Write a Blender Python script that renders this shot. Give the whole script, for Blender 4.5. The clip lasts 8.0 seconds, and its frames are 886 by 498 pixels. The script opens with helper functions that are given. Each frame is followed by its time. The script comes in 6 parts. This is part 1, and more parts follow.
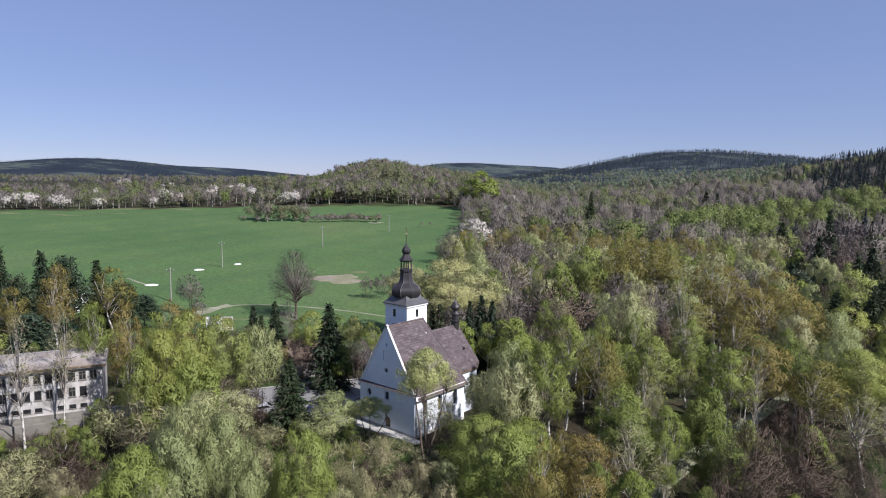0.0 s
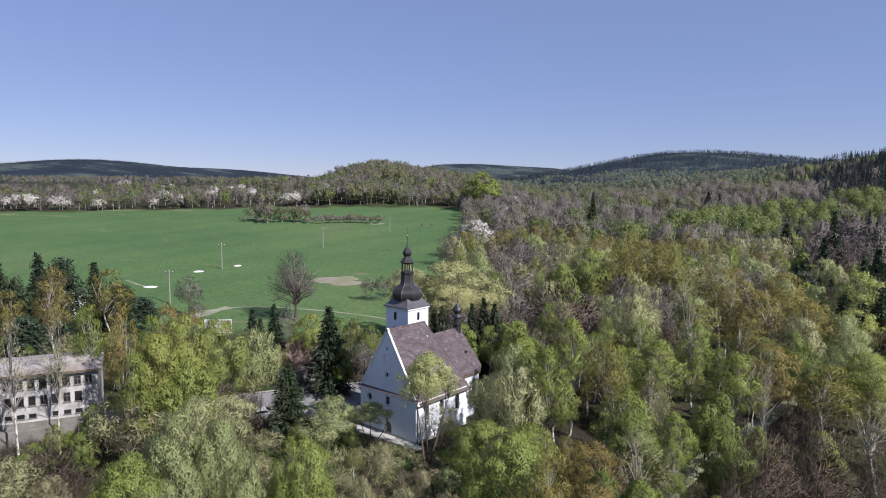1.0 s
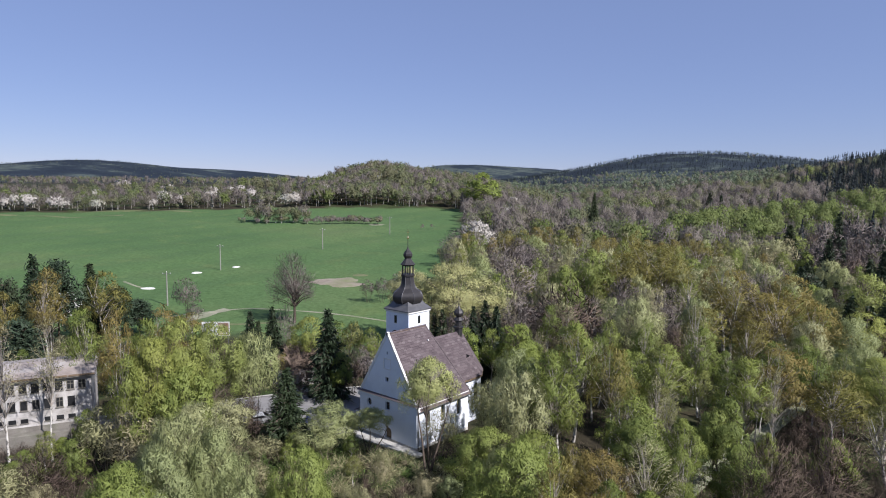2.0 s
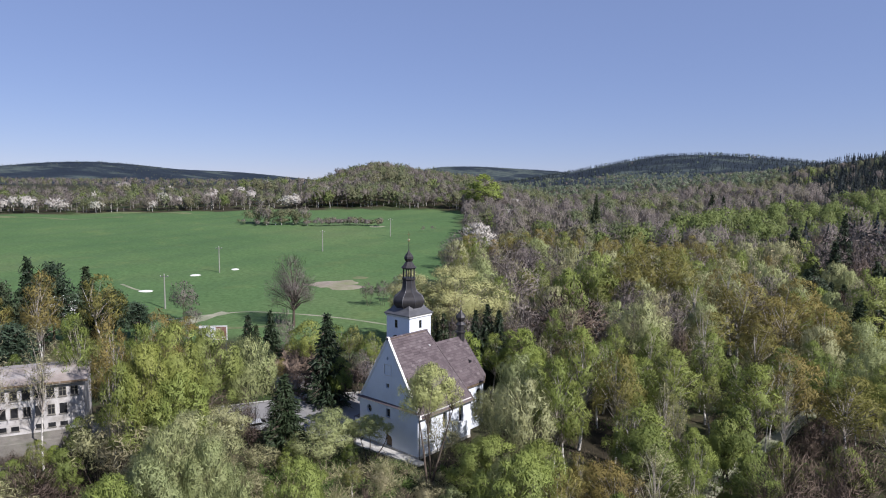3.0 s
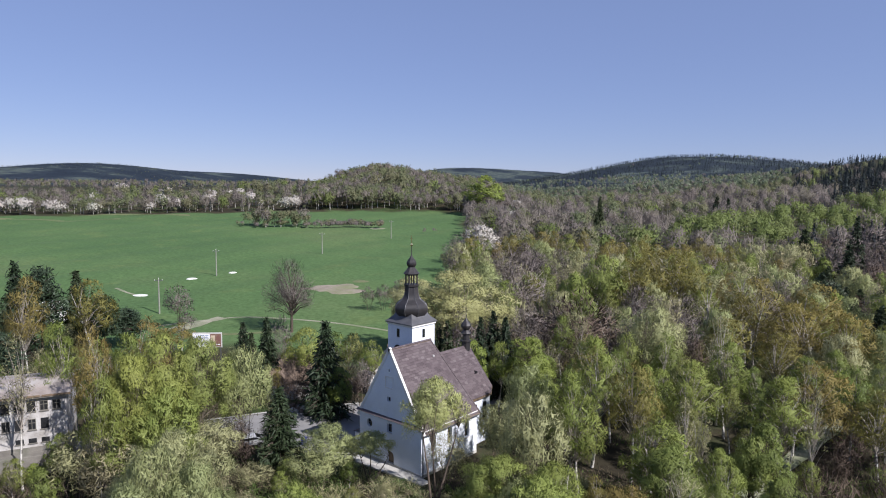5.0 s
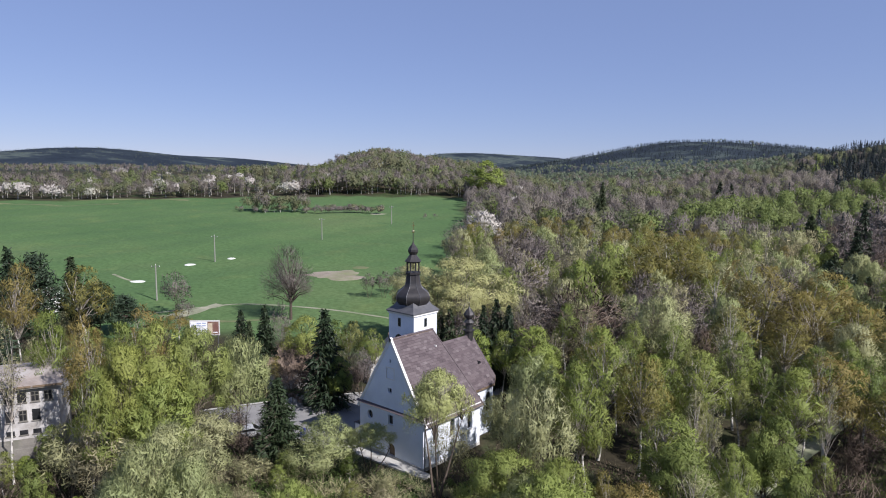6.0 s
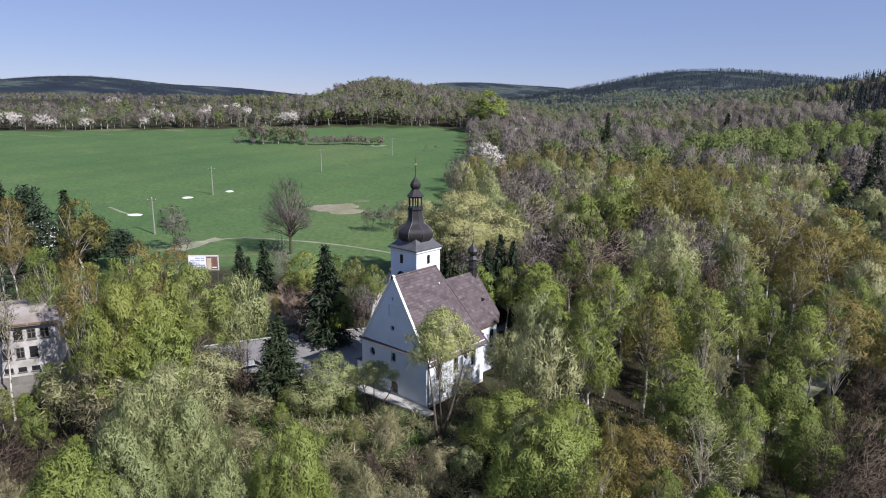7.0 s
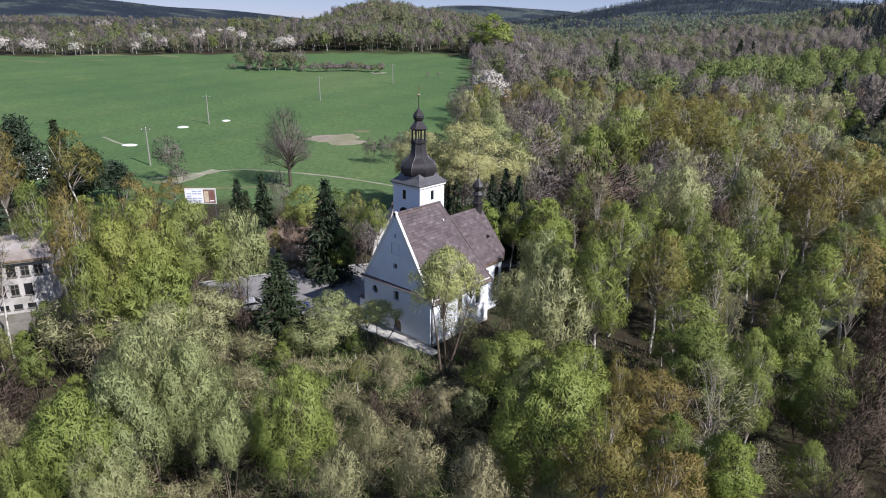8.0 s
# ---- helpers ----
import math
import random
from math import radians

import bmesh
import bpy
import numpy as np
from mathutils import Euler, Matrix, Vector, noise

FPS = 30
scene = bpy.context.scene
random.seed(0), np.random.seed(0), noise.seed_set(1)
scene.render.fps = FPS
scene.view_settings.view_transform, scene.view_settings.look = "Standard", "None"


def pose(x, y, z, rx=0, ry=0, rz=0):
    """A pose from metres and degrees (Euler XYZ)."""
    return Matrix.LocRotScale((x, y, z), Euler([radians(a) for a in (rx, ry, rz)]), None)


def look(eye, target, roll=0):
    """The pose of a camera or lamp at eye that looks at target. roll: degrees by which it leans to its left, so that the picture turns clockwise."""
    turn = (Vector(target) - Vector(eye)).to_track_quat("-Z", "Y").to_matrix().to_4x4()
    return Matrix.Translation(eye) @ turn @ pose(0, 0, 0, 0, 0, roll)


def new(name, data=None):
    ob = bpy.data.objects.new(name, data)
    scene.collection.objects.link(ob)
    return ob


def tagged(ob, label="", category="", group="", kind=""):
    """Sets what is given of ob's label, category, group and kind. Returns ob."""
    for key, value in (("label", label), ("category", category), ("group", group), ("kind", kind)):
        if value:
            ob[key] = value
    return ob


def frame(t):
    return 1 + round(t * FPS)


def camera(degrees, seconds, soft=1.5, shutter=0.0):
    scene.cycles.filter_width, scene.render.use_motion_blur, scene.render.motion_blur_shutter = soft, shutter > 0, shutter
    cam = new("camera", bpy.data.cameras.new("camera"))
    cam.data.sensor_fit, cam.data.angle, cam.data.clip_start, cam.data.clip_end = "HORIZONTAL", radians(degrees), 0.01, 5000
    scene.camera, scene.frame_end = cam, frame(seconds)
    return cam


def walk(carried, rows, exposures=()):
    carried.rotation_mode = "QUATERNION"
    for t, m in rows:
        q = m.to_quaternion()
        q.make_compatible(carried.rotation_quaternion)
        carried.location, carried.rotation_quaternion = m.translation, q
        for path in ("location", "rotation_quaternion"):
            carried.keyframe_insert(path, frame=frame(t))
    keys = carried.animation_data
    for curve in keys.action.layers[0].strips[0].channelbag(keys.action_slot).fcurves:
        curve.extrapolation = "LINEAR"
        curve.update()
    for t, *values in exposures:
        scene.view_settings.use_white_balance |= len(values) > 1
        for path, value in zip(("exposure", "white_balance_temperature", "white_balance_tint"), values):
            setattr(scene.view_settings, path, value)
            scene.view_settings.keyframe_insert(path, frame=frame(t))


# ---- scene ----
cam = camera(69.7, 8.0, soft=1.05)
PATH = [
    (0, (56.784, -59.547, 33.214), (55.475, -58.047, 33.021), 0.4),
    (0.5, (56.241, -58.973, 33.223), (54.931, -57.474, 33.032), 0.35),
    (1, (55.63, -58.398, 33.199), (54.319, -56.9, 33.009), 0.35),
    (1.5, (54.968, -57.809, 33.187), (53.657, -56.31, 32.998), 0.4),
    (3, (52.736, -55.663, 33.135), (51.423, -54.165, 32.953), 0.4),
    (3.5, (51.944, -54.919, 33.141), (50.631, -53.421, 32.962), 0.4),
    (4, (51.048, -54.091, 33.167), (49.735, -52.594, 32.988), 0.4),
    (4.5, (50.157, -53.319, 33.164), (48.843, -51.822, 32.988), 0.4),
    (5.8, (47.731, -51.15, 33.135), (46.42, -49.655, 32.936), 0.5),
    (6, (47.349, -50.808, 33.131), (46.038, -49.315, 32.908), 0.5),
    (6.5, (46.344, -49.897, 33.135), (45.041, -48.414, 32.812), 0.5),
    (7, (45.275, -48.983, 33.116), (43.987, -47.516, 32.683), 0.6),
    (7.5, (44.268, -48.101, 33.11), (42.996, -46.654, 32.574), 0.7),
    (8, (43.223, -47.237, 33.151), (41.973, -45.814, 32.507), 0.8),
]
walk(cam, [(t, look(eye, target, roll)) for t, eye, target, roll in PATH], [(0.0, 0.5, 6100, 16), (8.0, 0.5, 6100, 16)])

# ---- light ----
SUN = Vector((1.2, 0.04, 1.02)).normalized()  # towards the sun, high and to the south-west of the church
world = bpy.data.worlds.new("sky")
scene.world = world
world.use_nodes = True
_n = world.node_tree.nodes
_sky = _n.new("ShaderNodeTexSky")
_sky.sky_type = "NISHITA"
_sky.sun_disc = False
_sky.sun_elevation = math.asin(SUN.z)
_sky.sun_rotation = math.atan2(SUN.x, SUN.y)
_sky.altitude = 1200
_sky.air_density = 1.0
_sky.dust_density = 0.0
_sky.ozone_density = 2.5
_tone = _n.new("ShaderNodeMix")
_tone.data_type, _tone.blend_type = "RGBA", "MULTIPLY"
_tone.inputs[0].default_value = 1.0
_tone.inputs[7].default_value = (1.05, 0.965, 1.03, 1)
world.node_tree.links.new(_sky.outputs[0], _tone.inputs[6])
_veil = _n.new("ShaderNodeMix")  # thin haze, thinning out towards the zenith
_veil.data_type = "RGBA"
_way = _n.new("ShaderNodeTexCoord")
_up = _n.new("ShaderNodeSeparateXYZ")
_thin = _n.new("ShaderNodeMapRange")
_thin.inputs[1].default_value, _thin.inputs[2].default_value = 0.25, 0.8
_thin.inputs[3].default_value, _thin.inputs[4].default_value = 0.5, 0.25
world.node_tree.links.new(_way.outputs["Generated"], _up.inputs[0])
world.node_tree.links.new(_up.outputs["Z"], _thin.inputs[0])
world.node_tree.links.new(_thin.outputs[0], _veil.inputs[0])
_veil.inputs[7].default_value = (3.4, 4.5, 7.6, 1)
world.node_tree.links.new(_tone.outputs[2], _veil.inputs[6])
world.node_tree.links.new(_veil.outputs[2], _n["Background"].inputs[0])
_n["Background"].inputs[1].default_value = 0.0625
sun_data = bpy.data.lights.new("sun", "SUN")
sun_data.energy = 5.0
sun_data.angle = radians(0.55)
sun_data.color = (1.0, 0.955, 0.88)
sun = new("sun", sun_data)
sun.matrix_world = look(SUN * 300, (0, 0, 0))

# ---- plan: u to the right and v ahead of the flight's first ground point ----
TURN = radians(41.118)
CT, ST = math.cos(TURN), math.sin(TURN)
OX, OY = 56.784, -59.547


def xy(u, v):
    return OX + u * CT - v * ST, OY + u * ST + v * CT


def uv(x, y):
    dx, dy = x - OX, y - OY
    return dx * CT + dy * ST, -dx * ST + dy * CT


def smooth(a, b, x):
    k = np.clip((x - a) / (b - a), 0, 1)
    return k * k * (3 - 2 * k)


def bump2(u, v, cu, cv, ru, rv):
    return np.exp(-((u - cu) / ru) ** 2 - ((v - cv) / rv) ** 2)


def height(u, v):
    """The lie of the land over the plan; numbers or arrays."""
    u, v = np.asarray(u, float), np.asarray(v, float)
    rise = 0.06 * np.clip(v - 110, 0, 340) + 0.022 * np.clip(v - 450, 0, 700)
    rise = rise * (1 - 0.28 * smooth(10, 90, u) * (1 - smooth(600, 1000, v)))
    left = 8 * smooth(430, 620, v) * (1 - smooth(-190, -110, u))
    hill = 21 * np.exp(-((u + 52) / 92) ** 2) * smooth(430, 590, v) * (1 - 0.6 * smooth(640, 900, v))
    side = 56 * np.clip((u - 110) / 400, 0, 1.05) ** 2 * (1 - 0.8 * smooth(660, 1150, v))
    far = (75 * bump2(u, v, 600, 1620, 375, 430) + 47 * bump2(u, v, 1270, 1750, 380, 500)
           + 74 * bump2(u, v, -1240, 2250, 400, 500) + 62 * bump2(u, v, -1010, 3000, 520, 450)
           + 86 * bump2(u, v, 20, 3150, 330, 500) + 80 * bump2(u, v, 480, 3200, 420, 500)
           + 80 * bump2(u, v, 2500, 2600, 900, 900) + 60 * bump2(u, v, -2600, 2600, 900, 900))
    low = -2.2 * (1 - smooth(62, 82, v)) - 0.5 * (1 - smooth(86, 108, v))
    x, y = OX + u * CT - v * ST, OY + u * ST + v * CT
    terrace = smooth(22, 4, np.hypot(np.clip(np.abs(x + 12) - 14, 0, None), np.clip(np.abs(y - 6) - 10, 0, None)) )
    wave = 0.35 * np.sin(u * 0.071 + 1.3) * np.sin(v * 0.053) + 0.25 * np.sin(u * 0.19 - v * 0.13)
    rim = 1 - smooth(3600, 4600, np.hypot(u, v)) * 0.5
    z = (rise + left + hill + side + far + low + wave * smooth(100, 160, np.hypot(u, v - 60))) * rim
    return z * (1 - terrace) - 0.35 * terrace


def ground_z(u, v):
    return float(height(u, v))


# ---- materials ----
def material(name, rough=0.8, metal=0.0, specular=0.3):
    m = bpy.data.materials.new(name)
    m.use_nodes = True
    b = m.node_tree.nodes["Principled BSDF"]
    b.inputs["Roughness"].default_value = rough
    b.inputs["Metallic"].default_value = metal
    b.inputs["Specular IOR Level"].default_value = specular
    return m, m.node_tree.nodes, m.node_tree.links, b


def noise_node(n, l, scale, detail=5, vector=None, rough=0.6):
    t = n.new("ShaderNodeTexNoise")
    t.inputs["Scale"].default_value = scale
    t.inputs["Detail"].default_value = detail
    t.inputs["Roughness"].default_value = rough
    if vector is None:
        c = n.new("ShaderNodeTexCoord")
        vector = c.outputs["Object"]
    l.new(vector, t.inputs["Vector"])
    return t.outputs["Fac"]


def ramp(n, l, fac, stops):
    r = n.new("ShaderNodeValToRGB")
    e = r.color_ramp.elements
    while len(e) < len(stops):
        e.new(0.5)
    for k, (p, c) in zip(e, stops):
        k.position, k.color = p, (*c, 1)
    l.new(fac, r.inputs[0])
    return r.outputs[0]


def mix(n, l, fac, a, b, kind="MIX"):
    m = n.new("ShaderNodeMix")
    m.data_type, m.blend_type = "RGBA", kind
    for s, v in ((m.inputs[0], fac), (m.inputs[6], a), (m.inputs[7], b)):
        if isinstance(v, (int, float)):
            s.default_value = v
        elif isinstance(v, tuple):
            s.default_value = (*v, 1)
        else:
            l.new(v, s)
    return m.outputs[2]


def relief(n, l, b, fac, strength, distance):
    k = n.new("ShaderNodeBump")
    k.inputs["Strength"].default_value = strength
    k.inputs["Distance"].default_value = distance
    l.new(fac, k.inputs["Height"])
    l.new(k.outputs[0], b.inputs["Normal"])


def surface(name, stops, scale, fine, rough=0.85, metal=0.0, bump=0.3, depth=0.02, stain=None, specular=0.3):
    """Two scales of mottling over a range of colours, with relief; stain: a colour of large soft marks."""
    m, n, l, b = material(name, rough, metal, specular)
    big = noise_node(n, l, scale, 5)
    small = noise_node(n, l, fine, 6)
    c = ramp(n, l, big, stops)
    c = mix(n, l, 0.35, c, ramp(n, l, small, [(0.3, (0.25, 0.25, 0.25)), (0.7, (0.75, 0.75, 0.75))]), "SOFT_LIGHT")
    if stain:
        k = noise_node(n, l, scale * 0.37, 7, rough=0.7)
        f = ramp(n, l, k, [(0.5, (0, 0, 0)), (0.72, (0.8, 0.8, 0.8))])
        c = mix(n, l, f, c, stain)
    l.new(c, b.inputs["Base Color"])
    relief(n, l, b, small, bump, depth)
    return m


def foliage(name, low, high, third, clear=0.34, rough=0.6):
    """Leaves: the tree's own hue by its object, each leaf a little apart, light shining through."""
    m, n, l, b = material(name, rough, 0.0, 0.25)
    low, high, third = ((k[0] * 0.91, k[1] * 0.93, k[2] * 0.9) if k[1] > k[0] else tuple(0.95 * q for q in k) for k in (low, high, third))
    info = n.new("ShaderNodeObjectInfo")
    geo = n.new("ShaderNodeNewGeometry")
    c = ramp(n, l, info.outputs["Random"], [(0.0, low), (0.5, high), (1.0, third)])
    v = n.new("ShaderNodeHueSaturation")
    r = n.new("ShaderNodeMapRange")
    r.inputs[3].default_value, r.inputs[4].default_value = 0.88, 1.12
    l.new(geo.outputs["Random Per Island"], r.inputs[0])
    l.new(r.outputs[0], v.inputs["Value"])
    h = n.new("ShaderNodeMapRange")
    h.inputs[3].default_value, h.inputs[4].default_value = 0.485, 0.512
    patch = noise_node(n, l, 0.45, 3)
    l.new(patch, h.inputs[0])
    l.new(h.outputs[0], v.inputs["Hue"])
    l.new(c, v.inputs["Color"])
    l.new(v.outputs[0], b.inputs["Base Color"])
    t = n.new("ShaderNodeBsdfTranslucent")
    l.new(v.outputs[0], t.inputs[0])
    s = n.new("ShaderNodeMixShader")
    s.inputs[0].default_value = clear
    l.new(b.outputs[0], s.inputs[1])
    l.new(t.outputs[0], s.inputs[2])
    l.new(s.outputs[0], n["Material Output"].inputs[0])
    return m


def woodland_mat(name, low, high, third, clear=0.45):
    """Far trees in one mesh: the hue by each tree's own value."""
    m, n, l, b = material(name, 0.7, 0.0, 0.2)
    a = n.new("ShaderNodeAttribute")
    a.attribute_name = "tree_hue"
    geo = n.new("ShaderNodeNewGeometry")
    c = ramp(n, l, a.outputs["Fac"], [(0.0, low), (0.5, high), (1.0, third)])
    v = n.new("ShaderNodeHueSaturation")
    r = n.new("ShaderNodeMapRange")
    r.inputs[3].default_value, r.inputs[4].default_value = 0.94, 1.06
    l.new(geo.outputs["Random Per Island"], r.inputs[0])
    l.new(r.outputs[0], v.inputs["Value"])
    l.new(c, v.inputs["Color"])
    l.new(v.outputs[0], b.inputs["Base Color"])
    t = n.new("ShaderNodeBsdfTranslucent")
    l.new(v.outputs[0], t.inputs[0])
    s = n.new("ShaderNodeMixShader")
    s.inputs[0].default_value = clear
    l.new(b.outputs[0], s.inputs[1])
    l.new(t.outputs[0], s.inputs[2])
    l.new(s.outputs[0], n["Material Output"].inputs[0])
    return m


LEAF = {
    "willow": foliage("willow_leaves", (0.30, 0.34, 0.165), (0.345, 0.375, 0.165), (0.385, 0.385, 0.205)),
    "lime": foliage("lime_leaves", (0.245, 0.295, 0.078), (0.265, 0.315, 0.085), (0.29, 0.325, 0.105)),
    "maple": foliage("maple_leaves", (0.29, 0.325, 0.09), (0.325, 0.35, 0.095), (0.275, 0.315, 0.10)),
    "sallow": foliage("sallow_leaves", (0.43, 0.43, 0.19), (0.46, 0.45, 0.21), (0.44, 0.43, 0.23)),
    "birch": foliage("birch_leaves", (0.155, 0.20, 0.052), (0.235, 0.275, 0.07), (0.205, 0.21, 0.068)),
    "amber": foliage("young_birch_leaves", (0.245, 0.205, 0.062), (0.205, 0.20, 0.054), (0.275, 0.21, 0.072)),
    "hazel": foliage("fresh_leaves", (0.215, 0.27, 0.062), (0.245, 0.295, 0.07), (0.175, 0.215, 0.06)),
    "blossom": foliage("white_blossom", (0.52, 0.48, 0.45), (0.55, 0.51, 0.48), (0.50, 0.47, 0.42), 0.25),
    "spruce": foliage("spruce_needles", (0.024, 0.040, 0.020), (0.034, 0.052, 0.025), (0.046, 0.064, 0.026), 0.08),
    "pine": foliage("pine_needles", (0.040, 0.062, 0.037), (0.050, 0.073, 0.042), (0.056, 0.070, 0.036), 0.08),
    "bare": foliage("grey_twigs", (0.165, 0.14, 0.13), (0.20, 0.17, 0.16), (0.225, 0.195, 0.17), 0.0, 0.9),
    "greybare": foliage("budding_twigs", (0.35, 0.33, 0.185), (0.335, 0.335, 0.17), (0.36, 0.325, 0.195), 0.3, 0.9),
    "brown": foliage("brown_twigs", (0.112, 0.084, 0.064), (0.125, 0.093, 0.072), (0.12, 0.09, 0.075), 0.0, 0.9),
    "scrub": foliage("scrub_twigs", (0.40, 0.38, 0.21), (0.40, 0.38, 0.21), (0.40, 0.38, 0.21), 0.3, 0.9),
    "litter": foliage("dead_brushwood", (0.17, 0.14, 0.095), (0.17, 0.14, 0.095), (0.17, 0.14, 0.095), 0.0, 0.9),
    "oak": foliage("oak_twigs", (0.155, 0.135, 0.12), (0.155, 0.135, 0.12), (0.165, 0.145, 0.13), 0.0, 0.9),
    "pollard": foliage("weeping_leaves", (0.42, 0.44, 0.18), (0.42, 0.44, 0.18), (0.44, 0.45, 0.20)),
    "weeds": foliage("fresh_weeds", (0.12, 0.18, 0.05), (0.12, 0.18, 0.05), (0.12, 0.18, 0.05), 0.3, 0.8),
}
BARK = surface("bark", [(0.3, (0.10, 0.08, 0.06)), (0.7, (0.20, 0.17, 0.13))], 3, 30, bump=0.6, depth=0.03)
TWIG_BARK = surface("birch_limb_bark", [(0.3, (0.24, 0.21, 0.18)), (0.7, (0.42, 0.38, 0.33))], 3, 30, bump=0.4, depth=0.02)
BIRCH_BARK = surface("birch_bark", [(0.40, (0.11, 0.10, 0.09)), (0.48, (0.46, 0.44, 0.40)), (0.7, (0.60, 0.575, 0.53))], 2.2, 22, bump=0.3)
DARK_BARK = surface("dark_bark", [(0.3, (0.05, 0.04, 0.032)), (0.7, (0.11, 0.085, 0.065))], 3, 30, bump=0.6, depth=0.03)

PLASTER = surface("lime_plaster", [(0.3, (0.65, 0.69, 0.75)), (0.7, (0.72, 0.76, 0.82))], 0.5, 9, bump=0.12, depth=0.01, stain=(0.58, 0.61, 0.65))
OLD_PLASTER = surface("weathered_plaster", [(0.28, (0.28, 0.26, 0.23)), (0.5, (0.45, 0.43, 0.41)), (0.75, (0.55, 0.54, 0.52))], 0.55, 7, bump=0.35, depth=0.02, stain=(0.25, 0.235, 0.22))
TRIM = surface("pale_stone_trim", [(0.3, (0.62, 0.61, 0.58)), (0.7, (0.74, 0.73, 0.70))], 1.2, 14, bump=0.1)
SLATE = surface("dark_sheet_metal", [(0.3, (0.028, 0.027, 0.028)), (0.7, (0.055, 0.05, 0.05))], 1.1, 9, rough=0.5, metal=0.35, bump=0.12, depth=0.01, specular=0.5)
SKIRT = surface("grey_sheet_metal", [(0.3, (0.10, 0.10, 0.105)), (0.7, (0.15, 0.15, 0.155))], 1.1, 9, rough=0.45, metal=0.4, bump=0.1, depth=0.01, specular=0.5)
GOLD, *_ = material("gilding", 0.25, 1.0)
GOLD.node_tree.nodes["Principled BSDF"].inputs["Base Color"].default_value = (1.0, 0.82, 0.42, 1)
# near-black; on unglazed house windows it stands in for the shade inside
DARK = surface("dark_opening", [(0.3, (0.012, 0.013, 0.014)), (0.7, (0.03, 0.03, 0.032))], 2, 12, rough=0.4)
WOOD = surface("old_wood", [(0.3, (0.12, 0.085, 0.055)), (0.7, (0.22, 0.165, 0.11))], 2, 25, bump=0.4)
ASPHALT = surface("asphalt", [(0.3, (0.18, 0.177, 0.175)), (0.7, (0.24, 0.235, 0.23))], 0.35, 18, bump=0.3, stain=(0.29, 0.28, 0.265))
OLD_CONCRETE = surface("dark_concrete", [(0.3, (0.13, 0.12, 0.105)), (0.7, (0.22, 0.205, 0.18))], 0.7, 12, bump=0.3, stain=(0.10, 0.11, 0.07))
CONCRETE = surface("pale_concrete", [(0.3, (0.38, 0.37, 0.34)), (0.7, (0.50, 0.485, 0.45))], 0.7, 12, bump=0.3, stain=(0.30, 0.30, 0.25))
EARTH = surface("trodden_earth", [(0.3, (0.19, 0.16, 0.12)), (0.7, (0.31, 0.27, 0.215))], 0.25, 3, bump=0.4, depth=0.05, stain=(0.16, 0.19, 0.07))
TRACK = surface("sandy_track", [(0.3, (0.17, 0.19, 0.11)), (0.7, (0.31, 0.295, 0.22))], 0.3, 3, bump=0.4, depth=0.05, stain=(0.10, 0.15, 0.05))
MOWN = surface("dry_grass", [(0.35, (0.085, 0.125, 0.045)), (0.65, (0.15, 0.155, 0.075))], 0.2, 2.5, bump=0.4, depth=0.05, stain=(0.075, 0.12, 0.04))
LIME_HEAP = surface("white_lime", [(0.3, (0.52, 0.53, 0.48)), (0.7, (0.68, 0.68, 0.64))], 0.8, 6, bump=0.4, depth=0.05)
OLD_ROOF = surface("old_roofing_felt", [(0.25, (0.20, 0.17, 0.15)), (0.5, (0.31, 0.275, 0.25)), (0.75, (0.40, 0.385, 0.37))], 0.35, 5, bump=0.4, depth=0.02, stain=(0.33, 0.26, 0.215))
BRICKS = surface("rubble_brick", [(0.3, (0.12, 0.085, 0.062)), (0.7, (0.22, 0.17, 0.13))], 0.9, 8, bump=0.6, depth=0.05)
POLE = surface("pale_concrete_pole", [(0.3, (0.20, 0.20, 0.175)), (0.7, (0.28, 0.275, 0.24))], 1, 12)
GLASS, _n, _l, _b = material("dim_glass", 0.08, 0.0, 0.6)
_b.inputs["Base Color"].default_value = (0.015, 0.018, 0.02, 1)


def shingle_material():
    m, n, l, b = material("brown_shingles", 0.75, 0.0, 0.3)
    geo = n.new("ShaderNodeNewGeometry")
    c = ramp(n, l, geo.outputs["Random Per Island"], [(0.0, (0.068, 0.052, 0.056)), (0.5, (0.098, 0.076, 0.080)), (0.9, (0.118, 0.095, 0.098)), (1.0, (0.155, 0.13, 0.132))])
    big = noise_node(n, l, 0.33, 5)
    c = mix(n, l, ramp(n, l, big, [(0.42, (0, 0, 0)), (0.65, (0.4, 0.4, 0.4))]), c, (0.135, 0.112, 0.114))
    small = noise_node(n, l, 14, 6)
    c = mix(n, l, 0.4, c, ramp(n, l, small, [(0.3, (0.3, 0.3, 0.3)), (0.7, (0.7, 0.7, 0.7))]), "SOFT_LIGHT")
    l.new(c, b.inputs["Base Color"])
    relief(n, l, b, small, 0.3, 0.01)
    return m


SHINGLE = shingle_material()


